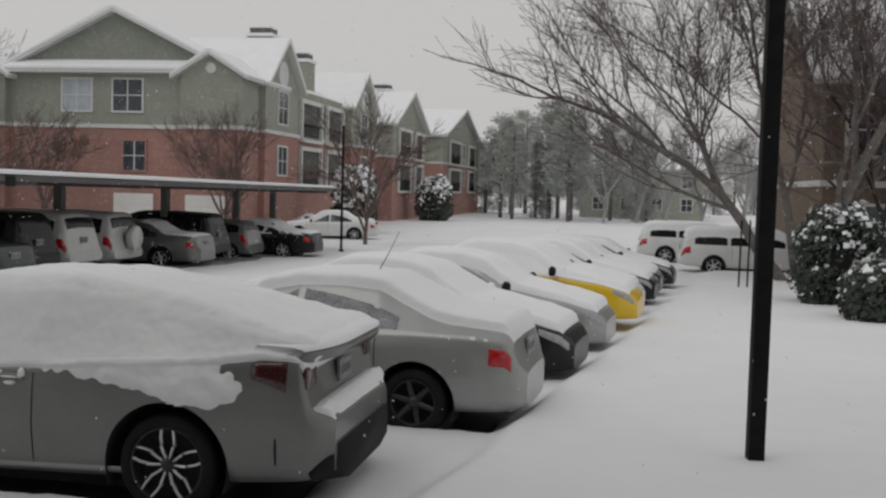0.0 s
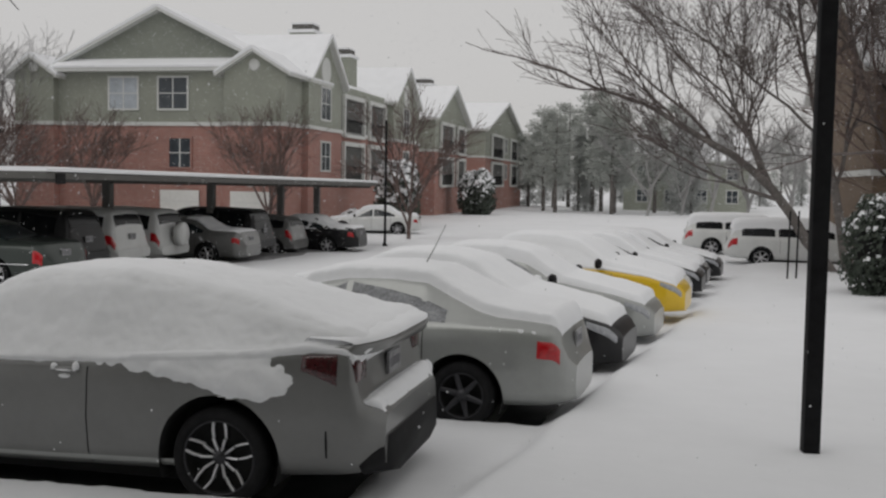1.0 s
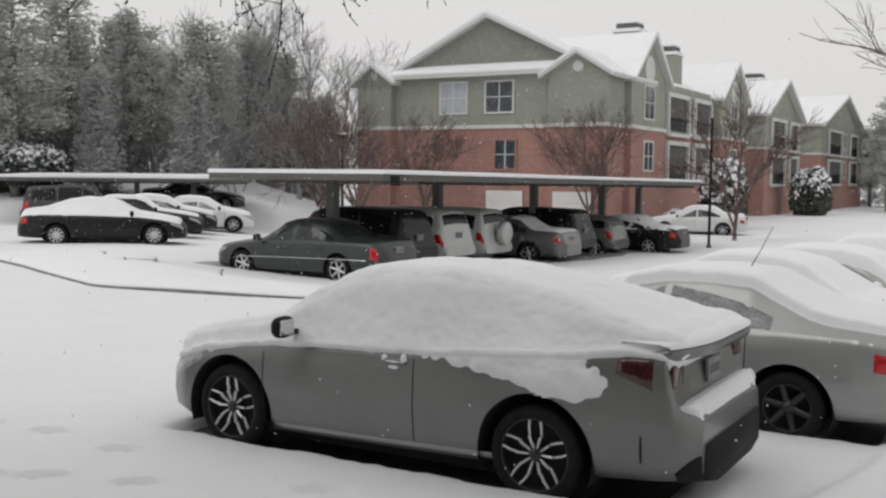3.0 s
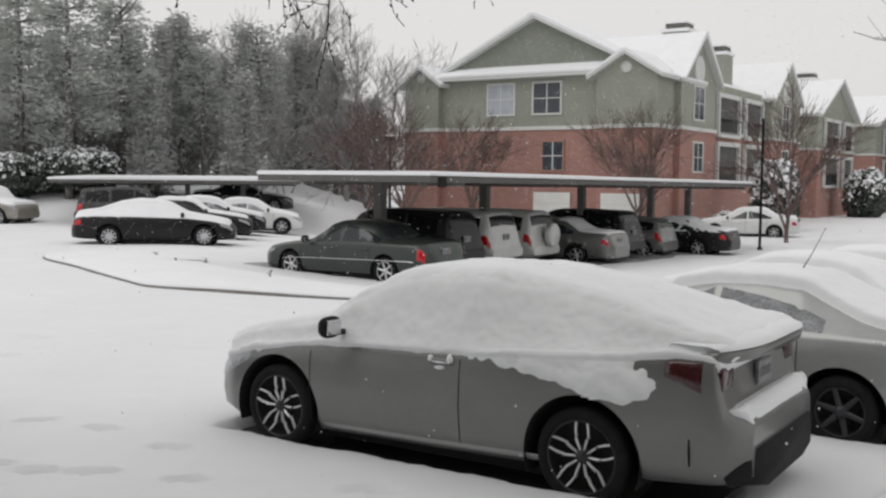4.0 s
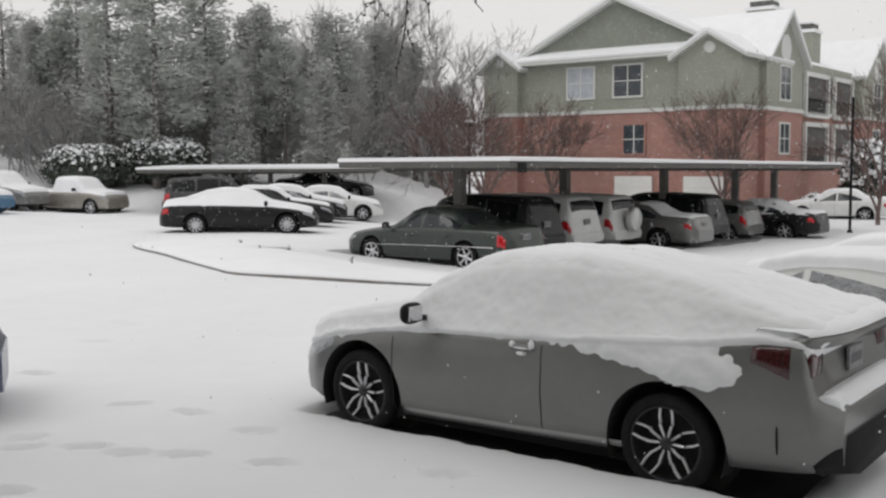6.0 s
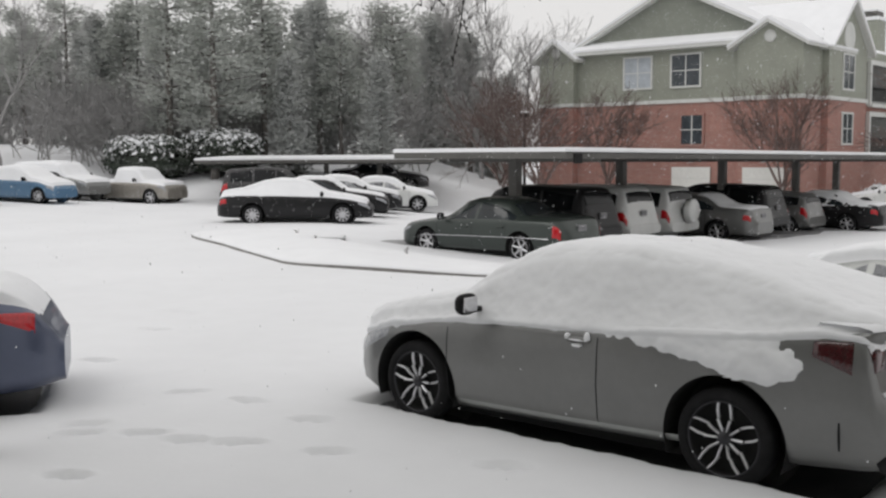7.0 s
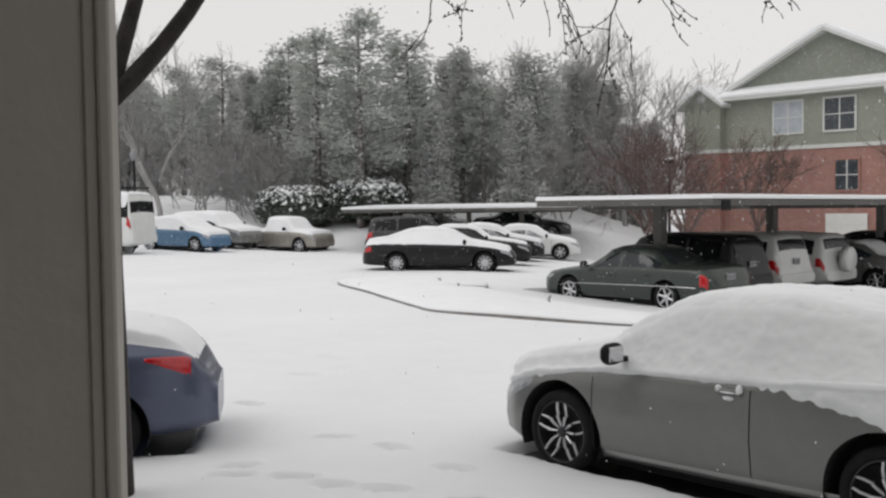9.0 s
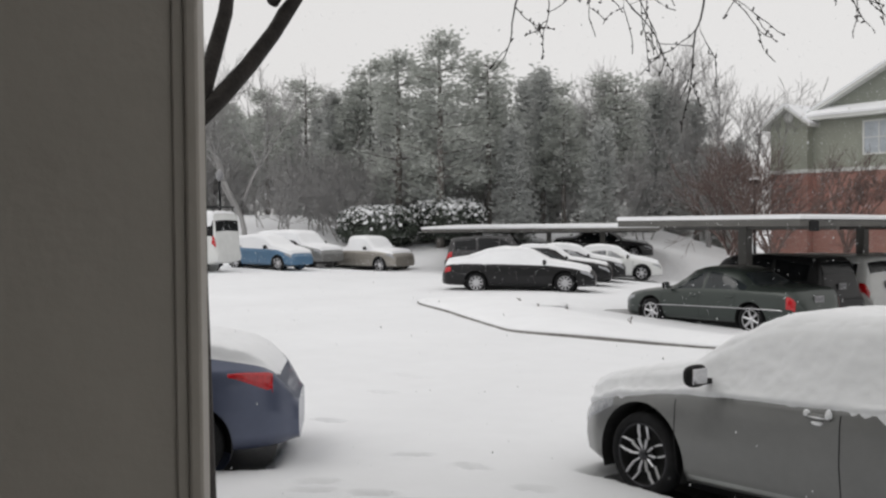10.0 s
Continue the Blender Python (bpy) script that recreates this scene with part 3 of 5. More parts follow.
ENDW = ((0, 0.66), (0.015, 0.80), (0.06, 0.93), (0.16, 0.995), (0.35, 1.0), (0.75, 1.0), (0.90, 0.985), (0.945, 0.95), (0.972, 0.88), (0.988, 0.78), (0.996, 0.66), (1, 0.5))
COUPE = dict(L=4.70, W=1.80, R=0.343, axles=(0.1809, 0.7617), near=True, paint=SILVER, dual=True, spokes=5, gap=0.088, handle_s=0.49, soft=0.0035,
    top=((0, 0.52), (0.006, 0.64), (0.03, 0.74), (0.10, 0.85), (0.25, 0.985), (0.285, 1.03), (0.34, 1.25), (0.40, 1.40), (0.46, 1.45), (0.51, 1.46), (0.58, 1.46), (0.66, 1.43), (0.76, 1.355), (0.84, 1.25), (0.91, 1.155), (0.955, 1.125), (0.959, 1.06), (0.964, 0.85), (0.970, 0.79), (0.987, 0.75), (0.996, 0.72), (1, 0.68)),
    sh=((0, 0.50), (0.03, 0.66), (0.12, 0.80), (0.28, 0.90), (0.5, 0.94), (0.75, 1.02), (0.9, 1.095), (0.962, 1.085), (0.972, 0.80), (1, 0.66)),
    w=((0, 0.66), (0.015, 0.80), (0.06, 0.93), (0.16, 0.995), (0.35, 1.0), (0.75, 1.0), (0.925, 0.995), (0.955, 0.98), (0.975, 0.945), (0.99, 0.88), (1, 0.78)), wr=((0, 0.7), (0.3, 0.72), (0.45, 0.64), (0.7, 0.62), (0.9, 0.68), (0.97, 0.78), (1, 0.78)),
    zb=((0, 0.20), (0.05, 0.18), (0.15, 0.17), (0.5, 0.19), (0.85, 0.22), (0.95, 0.26), (1, 0.31)),
    seams=((0.256, 0.12, 0.50), (0.556, 0.12, 0.50)), handles=(0.522,), mirror=(0.322, 1.07), mirrormat=BLACK, plate=(0.968, 0.92),
    lamps=(("tail_light", 0.886, 0.938, (0.46, 0.415), (0.525, 0.54), RED_D), ("head_light", 0.015, 0.11, (0.38, 0.46), (0.52, 0.54), CLEAR)),
    trims=((0.922, 0.9245, 0.17, 0.265, BLACK), (0.275, 0.70, 0.125, 0.15, SILVER2)), 
    snow=1.0, side=0.035, depth=0.125, snow_from=0.36, snow_span=(0.03, 0.998), tail_f=0.957, ledge_f=0.970, seed=3, fade=0.006,
    spill=lambda f, s: 1.45 * smooth01(0.52, 0.64, f) * smooth01(0.05, -0.05, f - 0.85 - 0.3 * (0.53 - s)) * smooth01(-0.05, 0.06, s - 0.475 + 0.10 * smooth01(0.57, 0.84, f)) - 0.8 + 0.85 * smooth01(0.515, 0.545, s) + 1.1 * smooth01(0.25, 0.10, f) * smooth01(0.45, 0.53, s))


SEDAN = dict(L=4.48, W=1.74, R=0.315, axles=(0.19, 0.775), near=True, paint=SILVER2, spokes=6,
    top=((0, 0.50), (0.006, 0.62), (0.04, 0.72), (0.12, 0.82), (0.27, 0.95), (0.30, 0.98), (0.42, 1.34), (0.50, 1.41), (0.60, 1.42), (0.68, 1.39), (0.80, 1.13), (0.84, 1.08), (0.95, 1.035), (0.970, 0.99), (0.981, 0.76), (0.992, 0.68), (1, 0.60)),
    sh=((0, 0.48), (0.03, 0.66), (0.14, 0.80), (0.28, 0.88), (0.5, 0.92), (0.75, 0.95), (0.9, 0.95), (0.972, 0.90), (0.985, 0.68), (1, 0.58)),
    w=ENDW, wr=((0, 0.7), (0.3, 0.72), (0.45, 0.64), (0.7, 0.62), (0.84, 0.72), (1, 0.76)),
    zb=((0, 0.22), (0.05, 0.20), (0.15, 0.19), (0.5, 0.21), (0.85, 0.23), (0.95, 0.25), (1, 0.28)),
    seams=((0.27, 0.12, 0.50), (0.49, 0.12, 0.50), (0.69, 0.24, 0.50)), handles=(0.45, 0.66), mirror=(0.32, 1.0), plate=(0.985, 0.80),
    glass=((0.35, 0.50, 0.575, (0.62, 0.735), 0.0), (0.515, 0.735, 0.575, (0.735, 0.66), 0.0)), screens=(("windscreen", 0.31, 0.42, 0.80), ("rear_window", 0.69, 0.80, 0.80)),
    lamps=(("tail_light", 0.93, 0.974, 0.38, (0.48, 0.485), RED), ("head_light", 0.012, 0.09, (0.40, 0.46), (0.52, 0.53), CLEAR)),
    gap=0.075, snow=0.8, side=0.004, sidebias=-0.010, from_s=0.735, depth=0.10, snow_span=(0.03, 0.973), seed=11, spill=lambda f, s: 0.35 * smooth01(0.49, 0.54, s) - 0.62)

LOWCAR = dict(SEDAN, near=False, side=0.006, sidebias=-0.008, from_s=0.70, glassmat=RIMED)
BOXTOP = ((0, 0.55), (0.006, 0.68), (0.04, 0.78), (0.12, 0.86), (0.29, 0.98), (0.31, 1.0), (0.40, 1.36), (0.46, 1.45), (0.62, 1.46), (0.67, 1.42), (0.76, 1.12), (0.79, 1.09), (0.95, 1.05), (0.975, 1.0), (0.984, 0.75), (0.993, 0.68), (1, 0.6))
BIGSEDAN = dict(SEDAN, top=BOXTOP, L=4.95, W=1.86, R=0.33, near=False, axles=(0.19, 0.765))
SUV = dict(L=4.7, W=1.85, R=0.36, axles=(0.19, 0.78), paint=GREYD, spokes=6, soft=0.005,
    top=((0, 0.62), (0.01, 0.80), (0.05, 0.93), (0.2, 1.05), (0.26, 1.10), (0.36, 1.62), (0.42, 1.72), (0.6, 1.75), (0.9, 1.70), (0.94, 1.64), (0.965, 1.30), (0.98, 0.95), (0.985, 0.72), (1, 0.66)),
    sh=((0, 0.6), (0.03, 0.86), (0.2, 1.0), (0.5, 1.04), (0.9, 1.06), (0.965, 1.0), (0.985, 0.7), (1, 0.62)),
    w=((0, 0.76), (0.02, 0.88), (0.08, 0.97), (0.3, 1), (0.9, 1), (0.97, 0.96), (1, 0.88)), wr=((0, 0.8), (0.3, 0.8), (0.45, 0.72), (0.9, 0.74), (1, 0.8)),
    zb=((0, 0.3), (0.05, 0.28), (0.15, 0.27), (0.5, 0.28), (0.85, 0.3), (0.95, 0.34), (1, 0.42)),
    seams=((0.27, 0.12, 0.5), (0.47, 0.12, 0.5), (0.67, 0.24, 0.5)), handles=(0.43, 0.63), mirror=(0.32, 1.15), plate=(0.985, 0.98),
    glass=((0.35, 0.475, 0.575, (0.66, 0.74), 0.0), (0.49, 0.68, 0.575, 0.74, 0.0), (0.70, 0.90, 0.575, (0.74, 0.71), 0.0)), screens=(("windscreen", 0.275, 0.36, 0.8), ("rear_window", 0.945, 0.964, 0.8)),
    lamps=(("tail_light", 0.925, 0.982, 0.38, 0.56, RED), ("head_light", 0.015, 0.09, (0.42, 0.46), 0.53, CLEAR)), glassmat=GLASS_T, seed=5)
VAN = dict(SUV, L=5.6, W=2.0, R=0.36, axles=(0.17, 0.76), paint=WHITE,
    top=((0, 0.7), (0.01, 0.9), (0.05, 1.05), (0.13, 1.15), (0.17, 1.25), (0.26, 1.95), (0.32, 2.08), (0.6, 2.1), (0.95, 2.08), (0.975, 2.0), (0.985, 1.2), (0.992, 0.8), (1, 0.6)),
    wr=((0, 0.8), (0.3, 0.82), (0.45, 0.86), (0.9, 0.88), (1, 0.9)), glass=((0.24, 0.34, 0.575, (0.66, 0.74), 0.0), (0.90, 0.965, 0.585, 0.72, 0.0)), screens=(("windscreen", 0.18, 0.26, 0.8), ("rear_window", 0.976, 0.982, 0.8)),
    lamps=(("tail_light", 0.955, 0.984, 0.46, 0.60, RED),), sh=((0, 0.6), (0.03, 0.9), (0.2, 1.1), (0.5, 1.15), (0.95, 1.15), (0.985, 1.0), (1, 0.58)), snow=0.5, depth=0.05, side=0.0, sidebias=-0.01, plate=None, mirror=(0.26, 1.3))
PICKUP = dict(SUV, L=5.2, W=1.82, R=0.36, axles=(0.17, 0.77), paint=TAN,
    top=((0, 0.62), (0.01, 0.85), (0.05, 0.98), (0.2, 1.06), (0.25, 1.10), (0.33, 1.58), (0.38, 1.66), (0.52, 1.68), (0.56, 1.62), (0.585, 1.10), (0.6, 1.08), (0.97, 1.08), (0.985, 1.02), (0.99, 0.7), (1, 0.62)),
    sh=((0, 0.6), (0.03, 0.88), (0.2, 1.0), (0.5, 1.02), (0.97, 1.03), (0.985, 0.95), (0.99, 0.64), (1, 0.58)),
    glass=((0.31, 0.40, 0.575, (0.64, 0.74), 0.0), (0.415, 0.53, 0.575, 0.74, 0.0)), screens=(("windscreen", 0.26, 0.33, 0.8), ("rear_window", 0.565, 0.583, 0.8)), snow=0.6, depth=0.08, side=0.012, sidebias=-0.006, snow_span=(0.03, 0.97), plate=None)
HATCH = dict(SUV, L=4.0, W=1.7, R=0.31, axles=(0.19, 0.82), paint=BRIGHTBLUE, top=((0, 0.55), (0.01, 0.70), (0.05, 0.80), (0.22, 0.98), (0.27, 1.02), (0.42, 1.42), (0.5, 1.50), (0.65, 1.50), (0.9, 1.42), (0.95, 1.30), (0.975, 0.95), (0.985, 0.7), (1, 0.6)),
    sh=((0, 0.5), (0.03, 0.68), (0.2, 0.88), (0.5, 0.93), (0.9, 0.98), (0.965, 0.9), (0.985, 0.66), (1, 0.58)), zb=SEDAN["zb"], snow=0.7, depth=0.08, side=0.012, sidebias=-0.006, mirror=(0.34, 1.0), plate=None)


def park(name, label, category, spec, x, y, rz, group, dz=0.0, **kw):
    """Stands a vehicle with its middle at x, y."""
    return vehicle(name, label, category, pose(x, y, gz(x, y) - 0.02 + dz, 0, 0, rz), dict(spec, **kw), group)


ROW = "cars parked along the walkway"
cp = park("silver_coupe", "silver two-door coupe buried under fresh snow on dark alloy wheels", "car", COUPE, 0.12, 6.08, 0, ROW)
csk = Shell(COUPE)
# black lower bumper, wrapped round the tail
for sd in (-1, 1):
    csk.patch("diffuser_corner", 0.968, 0.9995, (0.05, 0.05), (0.16, 0.30), BLACK, cp, sd, 0.014, 10, 8)
prism_pts = [(-0.68, 0.30), (-0.46, 0.25), (0.46, 0.25), (0.68, 0.30), (0.69, 0.40), (0.66, 0.53), (-0.66, 0.53), (-0.69, 0.40)]
bm = bmesh.new()
fr = [bm.verts.new((2.25, y * 1.15, z)) for y, z in prism_pts]
bk = [bm.verts.new((2.375, y * 0.97, z)) for y, z in prism_pts]
bm.faces.new(bk)
for k in range(8):
    bm.faces.new((fr[k], fr[(k + 1) % 8], bk[(k + 1) % 8], bk[k]))
part("rear_diffuser", bm, BLACK, cp, "black lower rear bumper")
for sd in (-1, 1):
    bm = bmesh.new()
    box(bm, 2.115, 2.183, sd * 0.62, sd * 0.83, 0.90, 1.05, 0.012)
    part("tail_light_inner", bm, RED_D, cp)
# spoiler lip
bm = bmesh.new()
rows = []
for k in range(25):
    y = -0.84 + 1.68 * k / 24
    e = 1 - (abs(y) / 0.88) ** 5
    xe, zt = 2.11 + 0.24 * e, 1.14 + 0.03 * e
    rows.append([bm.verts.new(v) for v in ((xe - 0.28, y, zt - 0.04), (xe - 0.02, y, zt), (xe, y, zt - 0.015), (xe - 0.02, y, zt - 0.075), (xe - 0.26, y, zt - 0.14))])
for r0, r1 in zip(rows, rows[1:]):
    for k in range(5):
        bm.faces.new((r0[k], r1[k], r1[(k + 1) % 5], r0[(k + 1) % 5]))
bm.faces.new(rows[0])
bm.faces.new(rows[-1][::-1])
part("spoiler", bm, SILVER, cp)
bm = bmesh.new()
rows = []
for k in range(25):
    y = -0.835 + 1.67 * k / 24
    e = 1 - (abs(y) / 0.88) ** 5
    xe, zt = 2.105 + 0.24 * e, 1.143 + 0.03 * e
    w = 0.012 * noise.noise((y * 4, 0, 0))
    rows.append([bm.verts.new(v) for v in ((xe - 0.37, y, zt - 0.03), (xe - 0.32, y, zt + 0.06 * e ** 0.5 + w), (xe - 0.08, y, zt + 0.05 * e ** 0.5 + w), (xe - 0.01 + w, y, zt + 0.025 * e ** 0.5), (xe - 0.003, y, zt))])
for r0, r1 in zip(rows, rows[1:]):
    for k in range(4):
        bm.faces.new((r0[k], r1[k], r1[k + 1], r0[k + 1]))
part("spoiler_snow", bm, SNOW, cp)
aud = park("silver_sedan", "pale silver saloon with red tail lights and thin aerial under snow", "car", SEDAN, 1.25, 8.98, -4, ROW, rim=ALLOY_D, depth=0.07, glassmat=RIMED)
bm = bmesh.new()
tube(bm, [(0.62, -0.05, 1.44), (0.72, -0.05, 1.62), (0.83, -0.05, 1.85)], [0.006, 0.004, 0.003], 6)
part("aerial", bm, BLACK, aud)
rowcars = [("dark_saloon", "black saloon nosed to the kerb under thick snow", LOWCAR, BLACKP, 11.7, 3.9), ("silver_saloon", "silver saloon nosed to the kerb under thick snow", LOWCAR, SILVER2, 14.45, 4.22),
           ("yellow_car", "bright yellow small car half hidden by snow", LOWCAR, YELLOW, 17.2, 4.68), ("white_saloon", "white saloon under thick snow", LOWCAR, WHITE, 19.9, 4.75),
           ("black_hatchback", "black hatchback under thick snow", LOWCAR, BLACKP, 22.6, 5.1), ("grey_saloon", "grey saloon thick with snow", LOWCAR, GREYD, 25.3, 5.3), ("black_saloon", "black saloon with a thin snow cover", LOWCAR, BLACKP, 28.2, 5.75)]
for k, (nm, lab, sp, pt, cy, kx) in enumerate(rowcars):
    a = radians(-6)
    park(nm, lab, "car", sp, kx - 2.24 * math.cos(a) - 0.1, cy + 2.24 * math.sin(-a), 174, ROW, paint=pt, seed=k * 7 + 1, depth=0.085 if k < 6 else 0.05, dz=0.1 if nm == "yellow_car" else 0.0, spill=lambda f, s: -0.8, mirrormat=BLACK if nm != "dark_saloon" else SNOW, sidebias=0.012 if nm == "yellow_car" else -0.008)
park("white_suv", "long white four-wheel-drive wagon with dark windows", "car", SUV, 8.9, 37.0, 180, "cars across the drive", paint=WHITE, L=5.6, rim=ALLOY, snow=0.4, depth=0.04, side=0.0, sidebias=-0.01)
park("white_wagon", "white wagon with dark windows", "car", SUV, 7.3, 42.5, 180, "cars across the drive", paint=WHITE, L=5.2, snow=0.4, depth=0.04, side=0.0, sidebias=-0.01)
park("blue_sedan", "slate blue saloon with red tail lights and a snowy boot", "car", SEDAN, -5.63, 1.76, 58, "", paint=BLUE, soft=0.012, soft_w=0.02, spill=lambda f, s: -1.0, seed=23, snow_span=(0.03, 0.965), L=4.75, W=1.82, axles=(0.19, 0.80), lamps=(("tail_light", 0.875, 0.955, (0.50, 0.42), (0.525, 0.565), RED),), rim=ALLOY, plate=None, trims=(), w=((0, 0.70), (0.02, 0.84), (0.08, 0.96), (0.2, 1.0), (0.83, 1.0), (0.90, 0.965), (0.945, 0.89), (0.975, 0.77), (0.99, 0.64), (1, 0.46)), top=((0, 0.50), (0.006, 0.62), (0.04, 0.72), (0.12, 0.82), (0.27, 0.95), (0.30, 0.98), (0.42, 1.34), (0.50, 1.42), (0.60, 1.43), (0.69, 1.36), (0.80, 1.14), (0.88, 1.06), (0.93, 1.01), (0.955, 0.95), (0.97, 0.84), (0.985, 0.76), (1, 0.60)), fade=0.08)

UNDER = "cars under the carport"
park("green_sedan", "dark green saloon with chrome side strip and red tail lights", "car", BIGSEDAN, -10.95, 18.75, -2, UNDER, paint=GREEN, snow=0, top=((0, 0.55), (0.006, 0.68), (0.04, 0.78), (0.12, 0.86), (0.29, 0.99), (0.32, 1.03), (0.41, 1.38), (0.47, 1.47), (0.60, 1.48), (0.67, 1.42), (0.76, 1.14), (0.79, 1.10), (0.95, 1.05), (0.975, 1.0), (0.984, 0.75), (1, 0.6)), L=5.15, axles=(0.2, 0.77), trims=((0.16, 0.97, 0.30, 0.312, CHROME),), lamps=(("tail_light", 0.945, 0.978, 0.33, 0.50, RED), ("head_light", 0.012, 0.09, (0.40, 0.46), (0.52, 0.53), CLEAR)))
park("dark_suv", "black four-wheel-drive car in the carport's shade", "car", SUV, -11.75, 21.2, 0, UNDER, paint=BLACKP, snow=0)
park("silver_suv", "pale silver four-wheel-drive car with dark rear window", "car", SUV, -11.9, 23.5, 0, UNDER, paint=WHITE, snow=0)
rav = park("white_suv", "white four-wheel-drive car with a white spare wheel cover", "car", SUV, -11.7, 25.8, 0, UNDER, paint=WHITE, L=4.3, snow=0)
bm = bmesh.new()
lathe(bm, ((0.0, 0.12), (0.30, 0.12), (0.345, 0.09), (0.35, -0.08), (0.0, -0.08)), 28)
sp = part("spare_wheel_cover", bm, WHITE, rav, "white spare wheel cover")
sp.matrix_local = Matrix.Translation((4.3 / 2 + 0.1, 0.1, 0.98)) @ Matrix.Rotation(radians(-90), 4, "Z")
park("grey_sedan", "grey saloon with light snow on its boot", "car", BIGSEDAN, -10.8, 28.5, 0, UNDER, paint=SILVER, snow=0.3, depth=0.03, side=0.0, sidebias=-0.01, snow_span=(0.6, 0.965))
park("dark_suv", "dark four-wheel-drive car in the carport's shade", "car", SUV, -11.35, 31.2, 0, UNDER, paint=BLACKP, snow=0)
park("grey_hatchback", "low grey hatchback in the carport's shade", "car", HATCH, -10.8, 33.9, 0, UNDER, paint=SILVER, snow=0)
park("black_sedan", "black saloon with frosted windows beside the carport's end", "car", BIGSEDAN, -9.8, 36.7, 0, UNDER, paint=BLACKP, snow=0.5, depth=0.03, side=0.012)
park("white_sedan", "white saloon under snow in front of the brick building", "car", BIGSEDAN, -11.0, 50.5, 12, "", paint=WHITE, snow=0.6)

FARC = "cars under the further carport"
park("black_sedan", "black saloon with snowy roof and red tail lights", "car", BIGSEDAN, -21.3, 21.4, 222, FARC, paint=BLACKP, depth=0.08, side=0.022, sidebias=-0.006, glassmat=RIMED, L=5.0, top=((0, 0.5), (0.006, 0.64), (0.04, 0.74), (0.12, 0.84), (0.28, 0.98), (0.31, 1.02), (0.42, 1.34), (0.5, 1.42), (0.6, 1.43), (0.7, 1.36), (0.84, 1.12), (0.95, 1.05), (0.975, 0.98), (0.985, 0.75), (1, 0.6)), lamps=SEDAN["lamps"], spokes=10)
park("dark_sedan", "dark saloon in the shade", "car", BIGSEDAN, -23.6, 24.6, 222, FARC, paint=BLACKP, snow=0.4, depth=0.05, side=0.0, sidebias=-0.01)
park("black_hatchback", "black hatchback with snowy bonnet", "car", LOWCAR, -25.4, 27.6, 222, FARC, paint=BLACKP)
park("white_sedan", "white saloon thick with snow", "car", LOWCAR, -26.3, 30.8, 222, FARC, paint=WHITE)
park("grey_suv", "plain grey four-wheel-drive car under the carport", "car", SUV, -30.6, 28.4, 222, FARC, paint=GREYD, snow=0)
park("dark_sedan", "dark grey saloon with a snowy roof beneath the trees", "car", BIGSEDAN, -31.8, 36.1, 222, FARC, paint=GREYD, snow=0.4, depth=0.05, side=0.0, sidebias=-0.01)
ENDS = "cars at the lot's far end"
park("pickup_truck", "tan pickup truck with a snowy bonnet", "truck", PICKUP, -37.9, 25.9, 196, ENDS)
park("grey_suv", "grey four-wheel-drive car with a snowy roof", "car", SUV, -39.6, 23.2, 196, ENDS, paint=SILVER, snow=0.5, depth=0.07, side=0.0, sidebias=-0.01)
park("blue_hatchback", "bright blue small car with a snowy roof", "car", HATCH, -36.8, 20.2, 200, ENDS)
vanob = park("white_van", "white cargo van with dark rear windows and roof rack", "van", VAN, -36.6, 15.6, 33, ENDS)
bm = bmesh.new()
for yy in (-0.7, 0.7):
    tube(bm, [(-1.6, yy, 2.25), (2.6, yy, 2.25)], [0.025, 0.025], 6)
for xx in (-1.5, -0.5, 0.5, 1.5, 2.5):
    tube(bm, [(xx, -0.72, 2.25), (xx, 0.72, 2.25)], [0.02, 0.02], 6)
    for yy in (-0.7, 0.7):
        tube(bm, [(xx, yy, 2.0), (xx, yy, 2.25)], [0.02, 0.02], 6)
part("roof_rack", bm, BLACK, vanob)
vanob.scale = (1.0, 1.0, 1.2)

